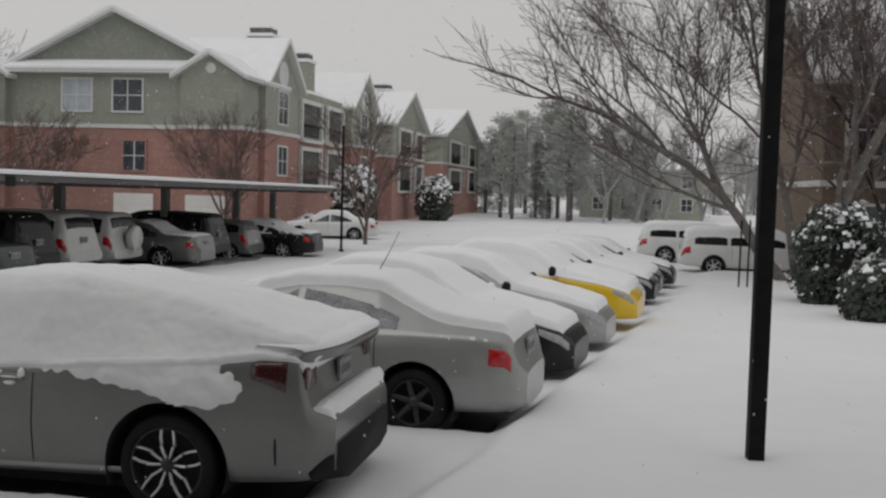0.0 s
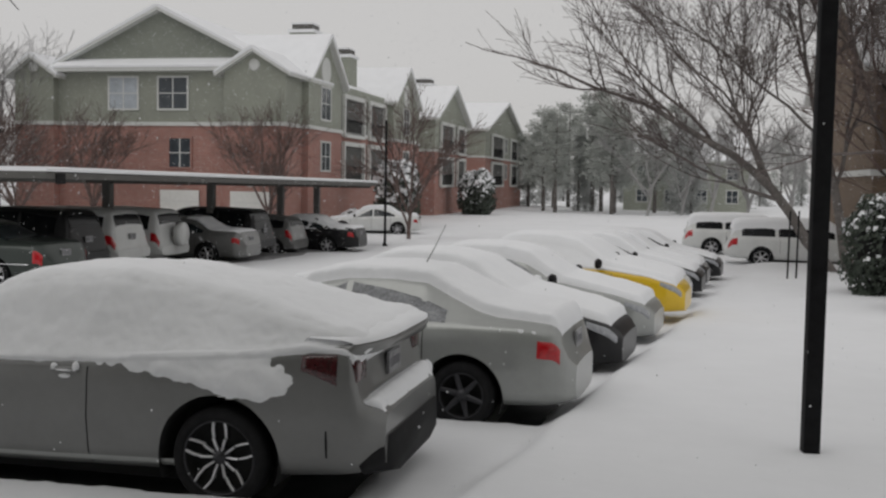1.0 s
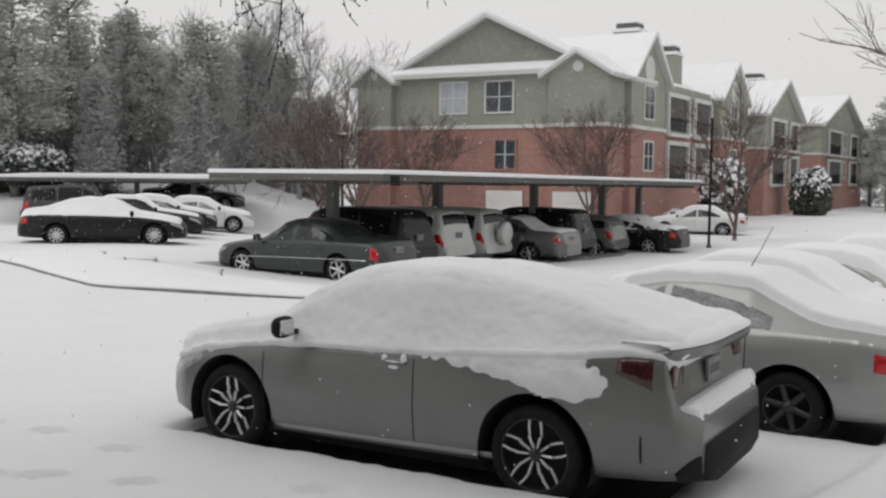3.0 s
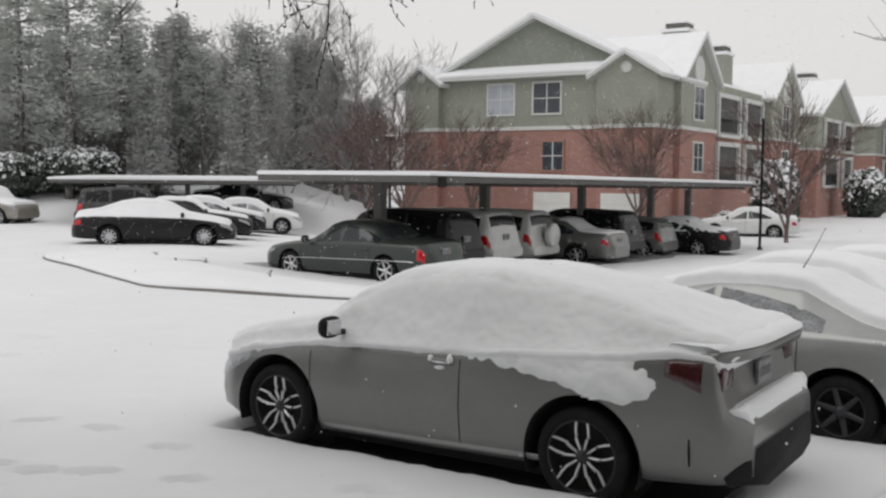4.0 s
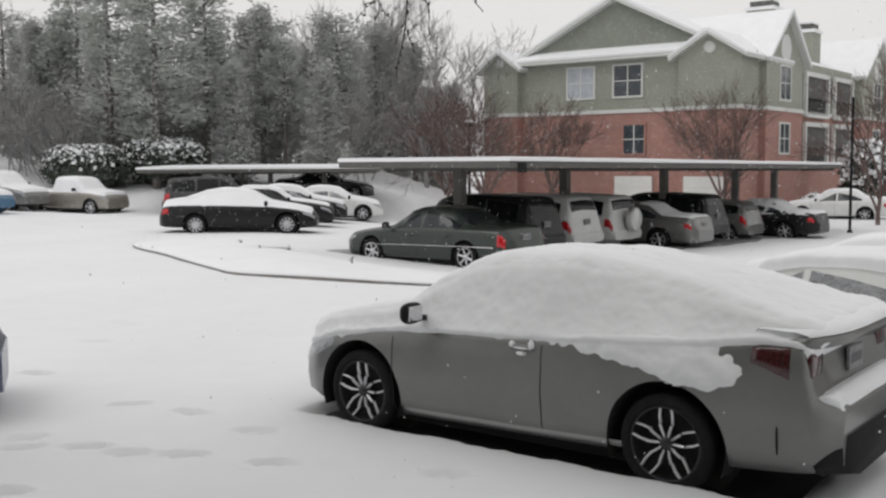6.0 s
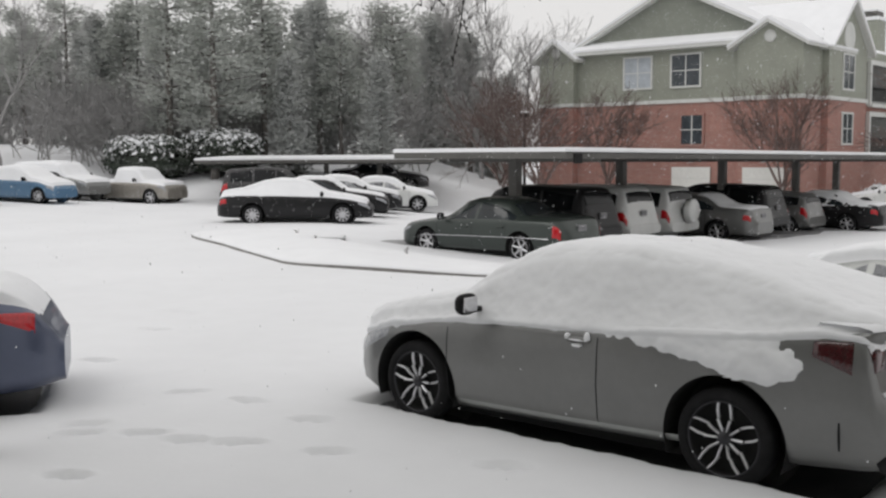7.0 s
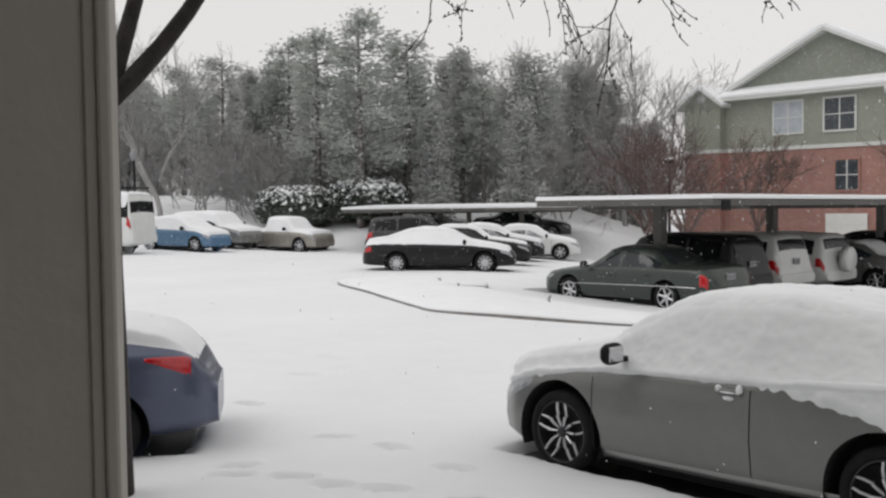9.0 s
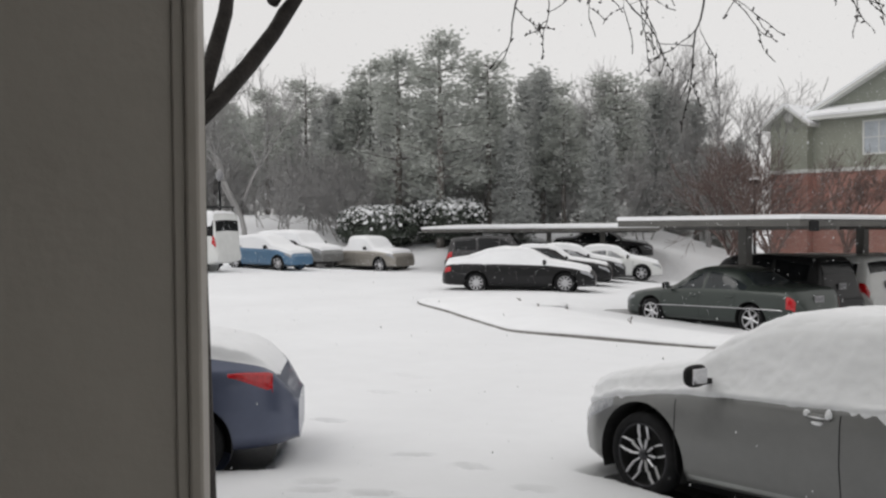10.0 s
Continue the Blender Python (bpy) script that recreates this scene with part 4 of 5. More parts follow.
# ---------------------------------------------------------------- carports
def carport(name, x0, x1, y0, y1, posts, top, drop, rz=0.0, sign=False, origin=(0, 0), thick=0.12):
    """A flat steel roof on a row of posts; drop: fall over its length."""
    root = tagged(thing(name, "long flat-roofed steel carport with snow on its roof", "carport", pose(origin[0], origin[1], 0, 0, 0, rz), "carports"))
    def slab(nm, a, b, c, d, zt, zb, material, lab=""):
        bm = bmesh.new()
        n = 24
        ring = []
        for k in range(n + 1):
            y = c + (d - c) * k / n
            f = -drop * (y - y0) / (y1 - y0)
            w = 0.012 * noise.noise((y * 0.9, zt, 0)) if material is SNOW else 0
            ring.append([bm.verts.new(v) for v in ((a, y, f + zb), (a, y, f + zt + w - 0.03), (a + 0.06, y, f + zt + w), (b - 0.06, y, f + zt + w), (b, y, f + zt + w - 0.03), (b, y, f + zb))])
        for r0, r1 in zip(ring, ring[1:]):
            for k in range(6):
                bm.faces.new((r0[k], r0[(k + 1) % 6], r1[(k + 1) % 6], r1[k]))
        bm.faces.new(ring[0])
        bm.faces.new(ring[-1][::-1])
        return part(nm, bm, material, root, lab, smooth=False)
    slab("roof", x0, x1, y0, y1, top - 0.10, top - 0.25, STEEL)
    slab("roof_snow", x0 - 0.02, x1 + 0.02, y0 - 0.02, y1 + 0.02, top, top - 0.10, SNOW, "even layer of snow")
    for spot in posts:
        xm, y = spot if isinstance(spot, tuple) else ((x0 + x1) / 2, spot)
        zt = top - 0.25 - drop * (y - y0) / (y1 - y0)
        bm = bmesh.new()
        box(bm, xm - thick, xm + thick, y - thick, y + thick, -1.2, zt + 0.02, 0.01)
        part("post", bm, STEEL, root, smooth=False)
        bm = bmesh.new()
        box(bm, x0 + 0.15, x1 - 0.15, y - 0.07, y + 0.07, zt - 0.08, zt + 0.01)
        part("cross_beam", bm, STEEL, root, smooth=False)
    if sign:
        s = boxed("sign", (x1, x1 + 0.03, y0 + 0.3, y0 + 0.62, top - 0.36, top - 0.14), BLACK, root, "small dark sign plate")
    return root


carport("carport", -13.3, -8.2, 17.6, 41.5, (19.2, 24.2, 30.6, 36.8, 41.0), 2.36, 0.18, sign=True)
carport("carport", -8.2, 2.4, 0.2, 9.5, ((-5.8, 1.2), (-2.5, 1.2), (-0.1, 1.2)), 2.12, -0.12, thick=0.1, rz=40, origin=(-27.2, 31.4))

# ---------------------------------------------------------------- apartment building
def window(parent, x, y, z, w, h, along, glassmat=PANE, bars=(1, 1), out=1, deep=0.06, fm=TRIM):
    """A framed window; along 'x' (faces -y) or 'y' (faces +x)."""
    def b(u0, u1, z0, z1, d0, d1):
        return (x + u0, x + u1, y - d1, y - d0, z + z0, z + z1) if along == "x" else (x + d0, x + d1, y + u0, y + u1, z + z0, z + z1)
    t = 0.10
    pane = boxed("window", b(-w / 2, w / 2, 0, h, -0.05, 0.02), glassmat, parent)
    for nm, q in (("window_frame", (-w / 2 - t, -w / 2, -t, h + t)), ("window_frame", (w / 2, w / 2 + t, -t, h + t)), ("window_frame", (-w / 2, w / 2, h, h + t)), ("window_sill", (-w / 2, w / 2, -t, 0))):
        boxed(nm, b(*q, -0.02, deep), fm, pane)
    for k in range(1, bars[0] + 1):
        u = -w / 2 + w * k / (bars[0] + 1)
        boxed("glazing_bar", b(u - 0.03, u + 0.03, 0, h, 0.0, 0.04), TRIM, pane)
    for k in range(1, bars[1] + 1):
        u = h * k / (bars[1] + 1)
        boxed("glazing_bar", b(-w / 2, w / 2, u - 0.025, u + 0.025, 0.0, 0.036), TRIM, pane)
    return pane


def prism(name, pts, along, a, b, material, parent, label=""):
    """A profile of (across, z) points drawn out along x or y from a to b."""
    n = len(pts)
    if along == "y":
        verts = [(p, a, z) for p, z in pts] + [(p, b, z) for p, z in pts]
    else:
        verts = [(a, p, z) for p, z in pts] + [(b, p, z) for p, z in pts]
    faces = [tuple(range(n))[::-1], tuple(range(n, 2 * n))] + [(k, (k + 1) % n, n + (k + 1) % n, n + k) for k in range(n)]
    ob = raw(name, verts, faces, material, parent, label, smooth=False)
    bm = bmesh.new()
    bm.from_mesh(ob.data)
    bmesh.ops.recalc_face_normals(bm, faces=bm.faces)
    bm.to_mesh(ob.data)
    bm.free()
    return ob


def gable_roof(parent, along, c, half, a, b, eave, ridge, over=0.45, thick=0.16):
    """Two slopes with white edges and a snow layer; c: middle across."""
    k = (ridge - eave) / half
    e = half + over
    ze = ridge - k * e
    roof = prism("roof", [(c - e, ze), (c, ridge), (c + e, ze), (c + e, ze - thick), (c, ridge - thick), (c - e, ze - thick)], along, a - over, b + over, TRIM, parent)
    s = 0.13
    prism("roof_snow", [(c - e - 0.03, ze + 0.004), (c, ridge + 0.004), (c + e + 0.03, ze + 0.004), (c + e + 0.03, ze + s * 0.7), (c + 0.15, ridge + s), (c - 0.15, ridge + s), (c - e - 0.03, ze + s * 0.7)], along, a - over - 0.02, b + over + 0.02, SNOW, roof, "snow on the roof")


def chimney(parent, x, y, z0, z1, w=1.5, d=1.5):
    ch = boxed("chimney", (x - w / 2, x + w / 2, y - d / 2, y + d / 2, z0, z1), SIDING, parent)
    boxed("chimney_band", (x - w / 2 - 0.1, x + w / 2 + 0.1, y - d / 2 - 0.1, y + d / 2 + 0.1, z1 - 0.02, z1 + 0.18), SNOW, ch)
    boxed("chimney_cap", (x - w * 0.42, x + w * 0.42, y - d * 0.42, y + d * 0.42, z1 + 0.18, z1 + 0.52), STEEL, ch)
    boxed("cap_snow", (x - w * 0.44, x + w * 0.44, y - d * 0.44, y + d * 0.44, z1 + 0.52, z1 + 0.62), SNOW, ch)


def balcony_stack(parent, x, y0, y1, z0, levels, h=2.8):
    """Balconies with white posts and rails on the side that faces +x."""
    for k in range(levels):
        z = z0 + k * h
        # flat panel whose dark colour paints the shade of a recess
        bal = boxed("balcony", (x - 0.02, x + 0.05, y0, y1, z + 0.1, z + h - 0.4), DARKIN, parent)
        boxed("post", (x + 0.05, x + 0.25, y0, y0 + 0.22, z, z + h - 0.3), TRIM, bal)
        boxed("post", (x + 0.05, x + 0.25, y1 - 0.22, y1, z, z + h - 0.3), TRIM, bal)
        boxed("beam", (x + 0.05, x + 0.25, y0 + 0.22, y1 - 0.22, z + h - 0.55, z + h - 0.3), TRIM, bal)
        boxed("floor_edge", (x + 0.05, x + 0.3, y0 + 0.22, y1 - 0.22, z - 0.05, z + 0.15), TRIM, bal)
        boxed("rail", (x + 0.1, x + 0.16, y0 + 0.22, y1 - 0.22, z + 0.95, z + 1.05), POLE, bal)
        n = int((y1 - y0 - 0.5) / 0.28)
        bm = bmesh.new()
        for q in range(n):
            yy = y0 + 0.3 + q * 0.28
            box(bm, x + 0.115, x + 0.145, yy, yy + 0.03, z + 0.15, z + 0.95)
        part("balustrade", bm, POLE, bal, smooth=False)


apt = thing("apartment_building", "three-storey apartment building, red brick below sage siding, snowy gabled roof", "building", pose(0, 0, 0))
G0, BAND, EAVE = -0.75, 4.85, 7.72
XL, XR, YF = -30.4, -15.0, 48.0
boxed("brick_wall", (XL + 0.25, XR, YF + 0.5, 76, G0 - 1, BAND), BRICK, apt)
boxed("upper_wall", (XL + 0.25, XR, YF + 0.5, 76, BAND + 0.2, EAVE), SIDING, apt)
boxed("band", (XL + 0.17, XR + 0.08, YF + 0.42, 76.05, BAND, BAND + 0.2), TRIM, apt)
for x0, x1 in ((XL, XL + 2.3), (XR - 3.3, XR + 0.03)):
    boxed("brick_bay", (x0, x1, YF, YF + 1.2, G0 - 1, BAND - 0.003), BRICK, apt)
    boxed("upper_bay", (x0, x1, YF, YF + 1.2, BAND + 0.2, EAVE + 0.003), SIDING, apt)
    boxed("band", (x0 - 0.08, x1 + 0.08, YF - 0.08, YF + 0.4, BAND, BAND + 0.2), TRIM, apt)
# front gable over a shallow skirt roof
c = (XL + XR) / 2 + 0.35
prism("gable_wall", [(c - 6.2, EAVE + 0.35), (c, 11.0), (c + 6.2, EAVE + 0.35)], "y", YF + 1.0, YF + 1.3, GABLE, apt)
gable_roof(apt, "y", c, 6.2, YF + 1.0, 76, EAVE + 0.35, 11.05, over=0.5)
skirt = prism("skirt_roof", [(YF - 0.1, EAVE - 0.06), (YF - 0.1, EAVE + 0.12), (YF + 1.15, EAVE + 0.62), (YF + 1.15, EAVE - 0.06)], "x", XL + 2.2, XR - 3.2, TRIM, apt)
prism("skirt_snow", [(YF - 0.13, EAVE + 0.124), (YF - 0.13, EAVE + 0.24), (YF + 1.12, EAVE + 0.76), (YF + 1.12, EAVE + 0.63)], "x", XL + 2.2, XR - 3.2, SNOW, skirt, "snow on the skirt roof")
prism("bay_gable", [(XL, EAVE), (XL + 1.15, EAVE + 0.75), (XL + 2.3, EAVE)], "y", YF, YF + 1.2, SIDING, apt)
gable_roof(apt, "y", XL + 1.15, 1.15, YF, YF + 6, EAVE, EAVE + 0.8, over=0.4, thick=0.14)
prism("bay_gable", [(XR - 3.3, EAVE), (XR - 1.65, EAVE + 0.95), (XR, EAVE)], "y", YF, YF + 1.2, SIDING, apt)
gable_roof(apt, "y", XR - 1.65, 1.65, YF, YF + 6, EAVE, EAVE + 1.0, over=0.4, thick=0.14)
for vx in (XL + 1.15, XR - 1.65):
    bm = bmesh.new()
    lathe(bm, ((0.0, -0.06), (0.2, -0.06), (0.3, -0.05), (0.3, 0.1)), 20)
    ob = part("round_vent", bm, TRIM, apt)
    ob.location = (vx, YF, EAVE + 0.2)
window(apt, -24.25, YF + 0.48, 5.75, 1.6, 1.6, "x", BLIND, (1, 1))
window(apt, -21.4, YF + 0.48, 5.75, 1.6, 1.6, "x", PANE, (1, 1))
window(apt, -21.0, YF + 0.48, 2.7, 1.2, 1.5, "x", PANE, (1, 1), fm=BRICK)
for gx, yo in ((-21.0, YF + 0.38), (-16.85, YF - 0.02)):
    gd = boxed("garage_door", (gx - 1.1, gx + 1.1, yo, yo + 0.08, G0 - 0.4, 1.5), DOOR_W, apt, "white sectional garage door")
    for k in range(1, 4):
        boxed("door_groove", (gx - 1.1, gx + 1.1, yo - 0.008, yo, G0 + k * 0.55, G0 + k * 0.55 + 0.03), TRIM, gd)
    boxed("door_lamp", (gx - 0.1, gx + 0.1, yo - 0.08, yo + 0.1, 1.75, 2.0), TRIM, apt)
# the long side with gabled bays
def side_gable(y0, y1, out, z, ridge):
    boxed("bay_wall", (XR, XR + out, y0, y1, BAND + 0.2, z), SIDING, apt)
    boxed("bay_wall", (XR, XR + out, y0, y1, G0 - 1, BAND), BRICK, apt)
    boxed("band", (XR, XR + out + 0.08, y0 - 0.08, y1 + 0.08, BAND, BAND + 0.2), TRIM, apt)
    ym = (y0 + y1) / 2
    prism("bay_gable", [(y0, z), (ym, ridge), (y1, z)], "x", XR - 3, XR + out, SIDING, apt)
    gable_roof(apt, "x", ym, (y1 - y0) / 2, XR - 6, XR + out, z, ridge + 0.05, over=0.35, thick=0.14)
side_gable(50.5, 56.0, 0.35, EAVE, 10.0)
side_gable(66.5, 73.0, 0.6, EAVE, 10.0)
for yy in (53.2, 69.8):
    o = 0.35 if yy < 60 else 0.6
    w = window(apt, XR + o, yy, 5.5, 1.5, 1.7, "y", PANE, (1, 1))
    bm = bmesh.new()
    lathe(bm, ((0.0, 0.02), (0.62, 0.02), (0.75, 0.05), (0.75, -0.1)), 24)
    ob = part("round_window", bm, TRIM, apt)
    ob.matrix_world = pose(XR + o, yy, 8.15, 0, 0, -90)
    window(apt, XR + o, yy, 2.7, 1.4, 1.5, "y", PANE, (1, 1))
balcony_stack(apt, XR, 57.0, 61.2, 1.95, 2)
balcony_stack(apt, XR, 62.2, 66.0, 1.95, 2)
chimney(apt, -19.1, 62.0, 8, 11.5, 1.6, 1.6)
chimney(apt, -17.1, 63.5, 7, 10.1, 1.5, 1.5)

def wing(name, x, y0, y1, base, eave, ridge, stacks, winds, label):
    b = thing(name, label, "building", pose(0, 0, 0))
    boxed("brick_wall", (x - 11, x, y0, y1, base - 1, base + 5.3), BRICK, b)
    boxed("upper_wall", (x - 11, x, y0, y1, base + 5.5, eave), SIDING, b)
    boxed("band", (x - 11.05, x + 0.06, y0 - 0.06, y1 + 0.06, base + 5.3, base + 5.5), TRIM, b)
    ym = (y0 + y1) / 2
    prism("gable_wall", [(y0, eave), (ym, ridge), (y1, eave)], "x", x - 10.9, x - 0.1, SIDING, b)
    gable_roof(b, "x", ym, (y1 - y0) / 2, x - 11, x, eave, ridge + 0.05, over=0.4)
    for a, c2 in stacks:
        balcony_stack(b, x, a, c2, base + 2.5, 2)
    for yy in winds:
        for z in (3.3, 6.1):
            window(b, x, yy, base + z, 1.4, 1.5, "y", PANE, (1, 1))
    return b


b2 = wing("apartment_wing", -14.4, 79.0, 92.0, -0.75, 7.4, 10.2, ((80.5, 85.5), (87, 90.5)), (), "brick and siding apartment wing with dark balconies and snowy roof")
chimney(b2, -17.4, 87.0, 8, 10.5, 1.8, 1.8)
wing("apartment_wing", -13.6, 97.0, 121.0, -0.75, 7.4, 10.6, ((100, 107), (112, 117)), (109.5, 119.0), "distant brick and siding apartment wing with snowy roof")

# far house across the drive, and the neighbour on the walkway's side
far = thing("distant_house", "pale two-storey house with a snowy roof far down the drive", "house", pose(0, 0, 0))
boxed("wall", (-1.0, 12.0, 112, 122, -2, 5.2), SIDING, far)
gable_roof(far, "x", 117, 5.0, -1, 12, 5.2, 8.4, over=0.5)
prism("gable_wall", [(112, 5.2), (117, 8.3), (122, 5.2)], "x", -0.9, 11.9, SIDING, far)
for wx in (1.0, 4.0, 7.2, 10.4):
    for z in (0.4, 2.9):
        window(far, wx, 112, z, 1.1, 1.3, "x", PANE, (1, 1))
nb = thing("brick_house", "tan and red brick house with a snowy roof", "house", pose(0, 0, 0))
boxed("wall", (10.3, 24, 33, 47, -1.5, 2.6), BRICK_Y, nb)
boxed("upper_wall", (10.3, 24, 33, 47, 2.8, 6.2), BRICK_Y, nb)
boxed("band", (10.2, 24.1, 32.9, 47.1, 2.6, 2.8), TRIM, nb)
gable_roof(nb, "x", 40, 7, 10.3, 24, 6.2, 10.2)
prism("gable_wall", [(33, 6.2), (40, 10.1), (47, 6.2)], "x", 10.4, 23.9, BRICK_Y, nb)
window(nb, 11.6, 33, 0.4, 1.2, 1.6, "x", PANE, (1, 1))
window(nb, 11.6, 33, 3.6, 1.2, 1.6, "x", PANE, (1, 1))
boxed("chimney", (12.6, 14.2, 31.8, 32.98, -1.5, 11.5), BRICK, nb)

# ---------------------------------------------------------------- lamp posts
def lamp_post(name, x, y, h, r, head, label):
    root = thing(name, label, "lamp post", pose(x, y, gz(x, y), 0, 0, 0), "lamp posts")
    bm = bmesh.new()
    lathe(bm, ((r * 1.9, -0.2), (r * 1.9, 0.10), (r * 1.6, 0.14), (r * 1.05, 0.22), (r, 0.3), (r * 0.9, h)), 18, "z")
    part("pole", bm, POLE, root)
    if head == "globe":
        bm = bmesh.new()
        lathe(bm, ((0.06, h), (0.13, h + 0.03), (0.17, h + 0.15), (0.2, h + 0.36), (0.1, h + 0.46), (0.03, h + 0.56), (0.0, h + 0.6)), 16, "z")
        part("lantern", bm, PLATE, root, "frosted lantern with snow")
    elif head == "box":
        bm = bmesh.new()
        lathe(bm, ((0.05, h), (0.2, h + 0.02), (0.24, h + 0.12), (0.24, h + 0.22), (0.0, h + 0.26)), 16, "z")
        part("lamp_head", bm, POLE, root)
        bm = bmesh.new()
        lathe(bm, ((0.24, h + 0.225), (0.2, h + 0.29), (0.0, h + 0.31)), 16, "z")
        part("snow_cap", bm, SNOW, root)
    return root


bm = bmesh.new()
pole = thing("lamp_post", "square black steel lamp post standing in the snowy walkway", "lamp post", pose(5.35, 7.15, 0.1, 0, 0, 8), "lamp posts")
box(bm, -0.062, 0.062, -0.062, 0.062, -0.1, 6.5, 0.008)
part("pole", bm, POLE, pole)
lamp_post("lamp_post", -7.45, 40.2, 5.3, 0.055, "", "slender dark lamp post at the carport's end")
lamp_post("lamp_post", -25.2, 39.4, 4.6, 0.07, "box", "dark lamp post with a snow-capped head behind the carport")
lamp_post("lamp_post", -42.9, 20.7, 4.5 - gz(-42.9, 20.7), 0.07, "globe", "slender lamp post with a pale lantern")
for dx in (0, 0.25):
    bm = bmesh.new()
    tube(bm, [(0, 0, -0.2), (0.02, 0, 2.0)], [0.025, 0.025], 8)
    o = part("sign_post", bm, POLE)
    tagged(o, "thin dark steel sign post by the kerb", "post")
    o.location = (7.3 + dx, 27.5 + dx, gz(7.3, 27.5))

# ---------------------------------------------------------------- trees and bushes
def branching(rng, start, direction, length, radius, depth, out, droop=0.0, spread_a=0.55, kids=(2, 4), wob=0.18, taper=0.62, minr=0.004):
    """Collects (points, radii, depth) of a bare tree."""
    pts, rad = [Vector(start)], [radius]
    d = Vector(direction).normalized()
    n = 5 if depth > 1 else 4
    for k in range(n):
        d = (d + Vector((rng.uniform(-wob, wob), rng.uniform(-wob, wob), rng.uniform(-wob, wob) - droop))).normalized()
        pts.append(pts[-1] + d * length / n)
        rad.append(max(minr, radius * (1 - (1 - taper) * (k + 1) / n)))
    out.append((pts, rad, depth))
    if depth == 0:
        return
    for k in range(rng.randint(*kids)):
        t = rng.uniform(0.35, 1.0)
        i = min(n - 1, int(t * n))
        p = pts[i].lerp(pts[i + 1], t * n - i) if i < n else pts[-1]
        axis = Vector((rng.uniform(-1, 1), rng.uniform(-1, 1), rng.uniform(-0.3, 0.8))).normalized()
        nd = (d * (1 - spread_a) + axis * spread_a).normalized()
        branching(rng, p, nd, length * rng.uniform(0.55, 0.8), max(minr, rad[i] * rng.uniform(0.45, 0.7)), depth - 1, out, droop, spread_a, kids, wob, taper, minr)
    branching(rng, pts[-1], d, length * 0.72, rad[-1], depth - 1, out, droop, spread_a, kids, wob, taper, minr)


def bare_tree(name, label, x, y, limbs, seed, depth=5, bark=BARK_F, twig=TWIG, minr=0.006, z=None, group="bare trees", spread_a=0.5, droop=0.0, kids=(2, 4), root_parts=()):
    """Limbs: (start height, direction, length, radius)."""
    rng = random.Random(seed)
    root = thing(name, label, "tree", pose(x, y, gz(x, y) if z is None else z), group)
    paths = []
    for (s, d, ln, r) in limbs:
        branching(rng, s, d, ln, r, depth, paths, droop, spread_a, kids, minr=minr)
    big, small = bmesh.new(), bmesh.new()
    for pts, rad, dep in paths:
        if dep >= depth - 1:
            tube(big, pts, rad, 9)
        else:
            tube(small, pts, rad, 3 if dep < 2 else 5)
    for pts, rad in root_parts:
        tube(big, pts, rad, 12)
    part("trunk", big, bark, root)
    part("crown", small, twig, root)
    return root


bare_tree("bare_tree", "tall bare tree with several leaning trunks beside the walkway", 9.3, 31.5,
          [((0, 0, -0.3), (-0.55, 0.1, 1.0), 4.6, 0.19), ((0.3, 0.3, -0.3), (-0.12, 0.1, 1), 5.0, 0.16), ((0.7, 0.5, -0.3), (0.06, 0, 1), 5.5, 0.15)], 4, 5, kids=(3, 5), spread_a=0.42, minr=0.007)
bare_tree("bare_tree", "bare tree with a dark trunk by the bushes", 9.9, 29.5, [((0, 0, -0.3), (0.02, 0.1, 1), 5.5, 0.2)], 9, 4, minr=0.008, kids=(2, 3))
for tx, ty, sd in ((11.6, 29.0, 72),):
    bare_tree("bare_tree", "reddish bare tree with dense twigs before the tan house", tx, ty, [((0, 0, -0.3), (0.05, 0.1, 1), 3.4, 0.12), ((0, 0, 1.6), (0.35, 0.1, 1), 3.2, 0.08), ((0, 0, 1.4), (-0.3, -0.1, 1), 3.0, 0.08)], sd, 4, bark=BARK, twig=TWIG_R, minr=0.008, kids=(3, 4), spread_a=0.4)
# small trees before the brick building and behind the carport
for k, (tx, ty, h, sd) in enumerate(((-24.2, 45.5, 2.0, 3), (-15.2, 46.2, 2.2, 5), (-7.9, 46.0, 2.3, 8), (-23.2, 38.0, 2.1, 12), (-27.5, 40.5, 2.2, 15), (-29.6, 44.0, 2.3, 25))):
    bare_tree("bare_tree", "small bare reddish tree with dense twigs", tx, ty, [((0, 0, -0.3), (0, 0, 1), 1.6 + 0.2 * h, 0.11), ((0, 0, 1.2), (0.45, 0.1, 1), h, 0.07), ((0, 0, 1.2), (-0.45, -0.1, 1), h, 0.07), ((0, 0, 1.1), (0.05, -0.5, 1), h, 0.06)],
              sd, 4, bark=TWIG_R, twig=TWIG_R, minr=0.009, group="small bare trees", kids=(2, 4), spread_a=0.4)
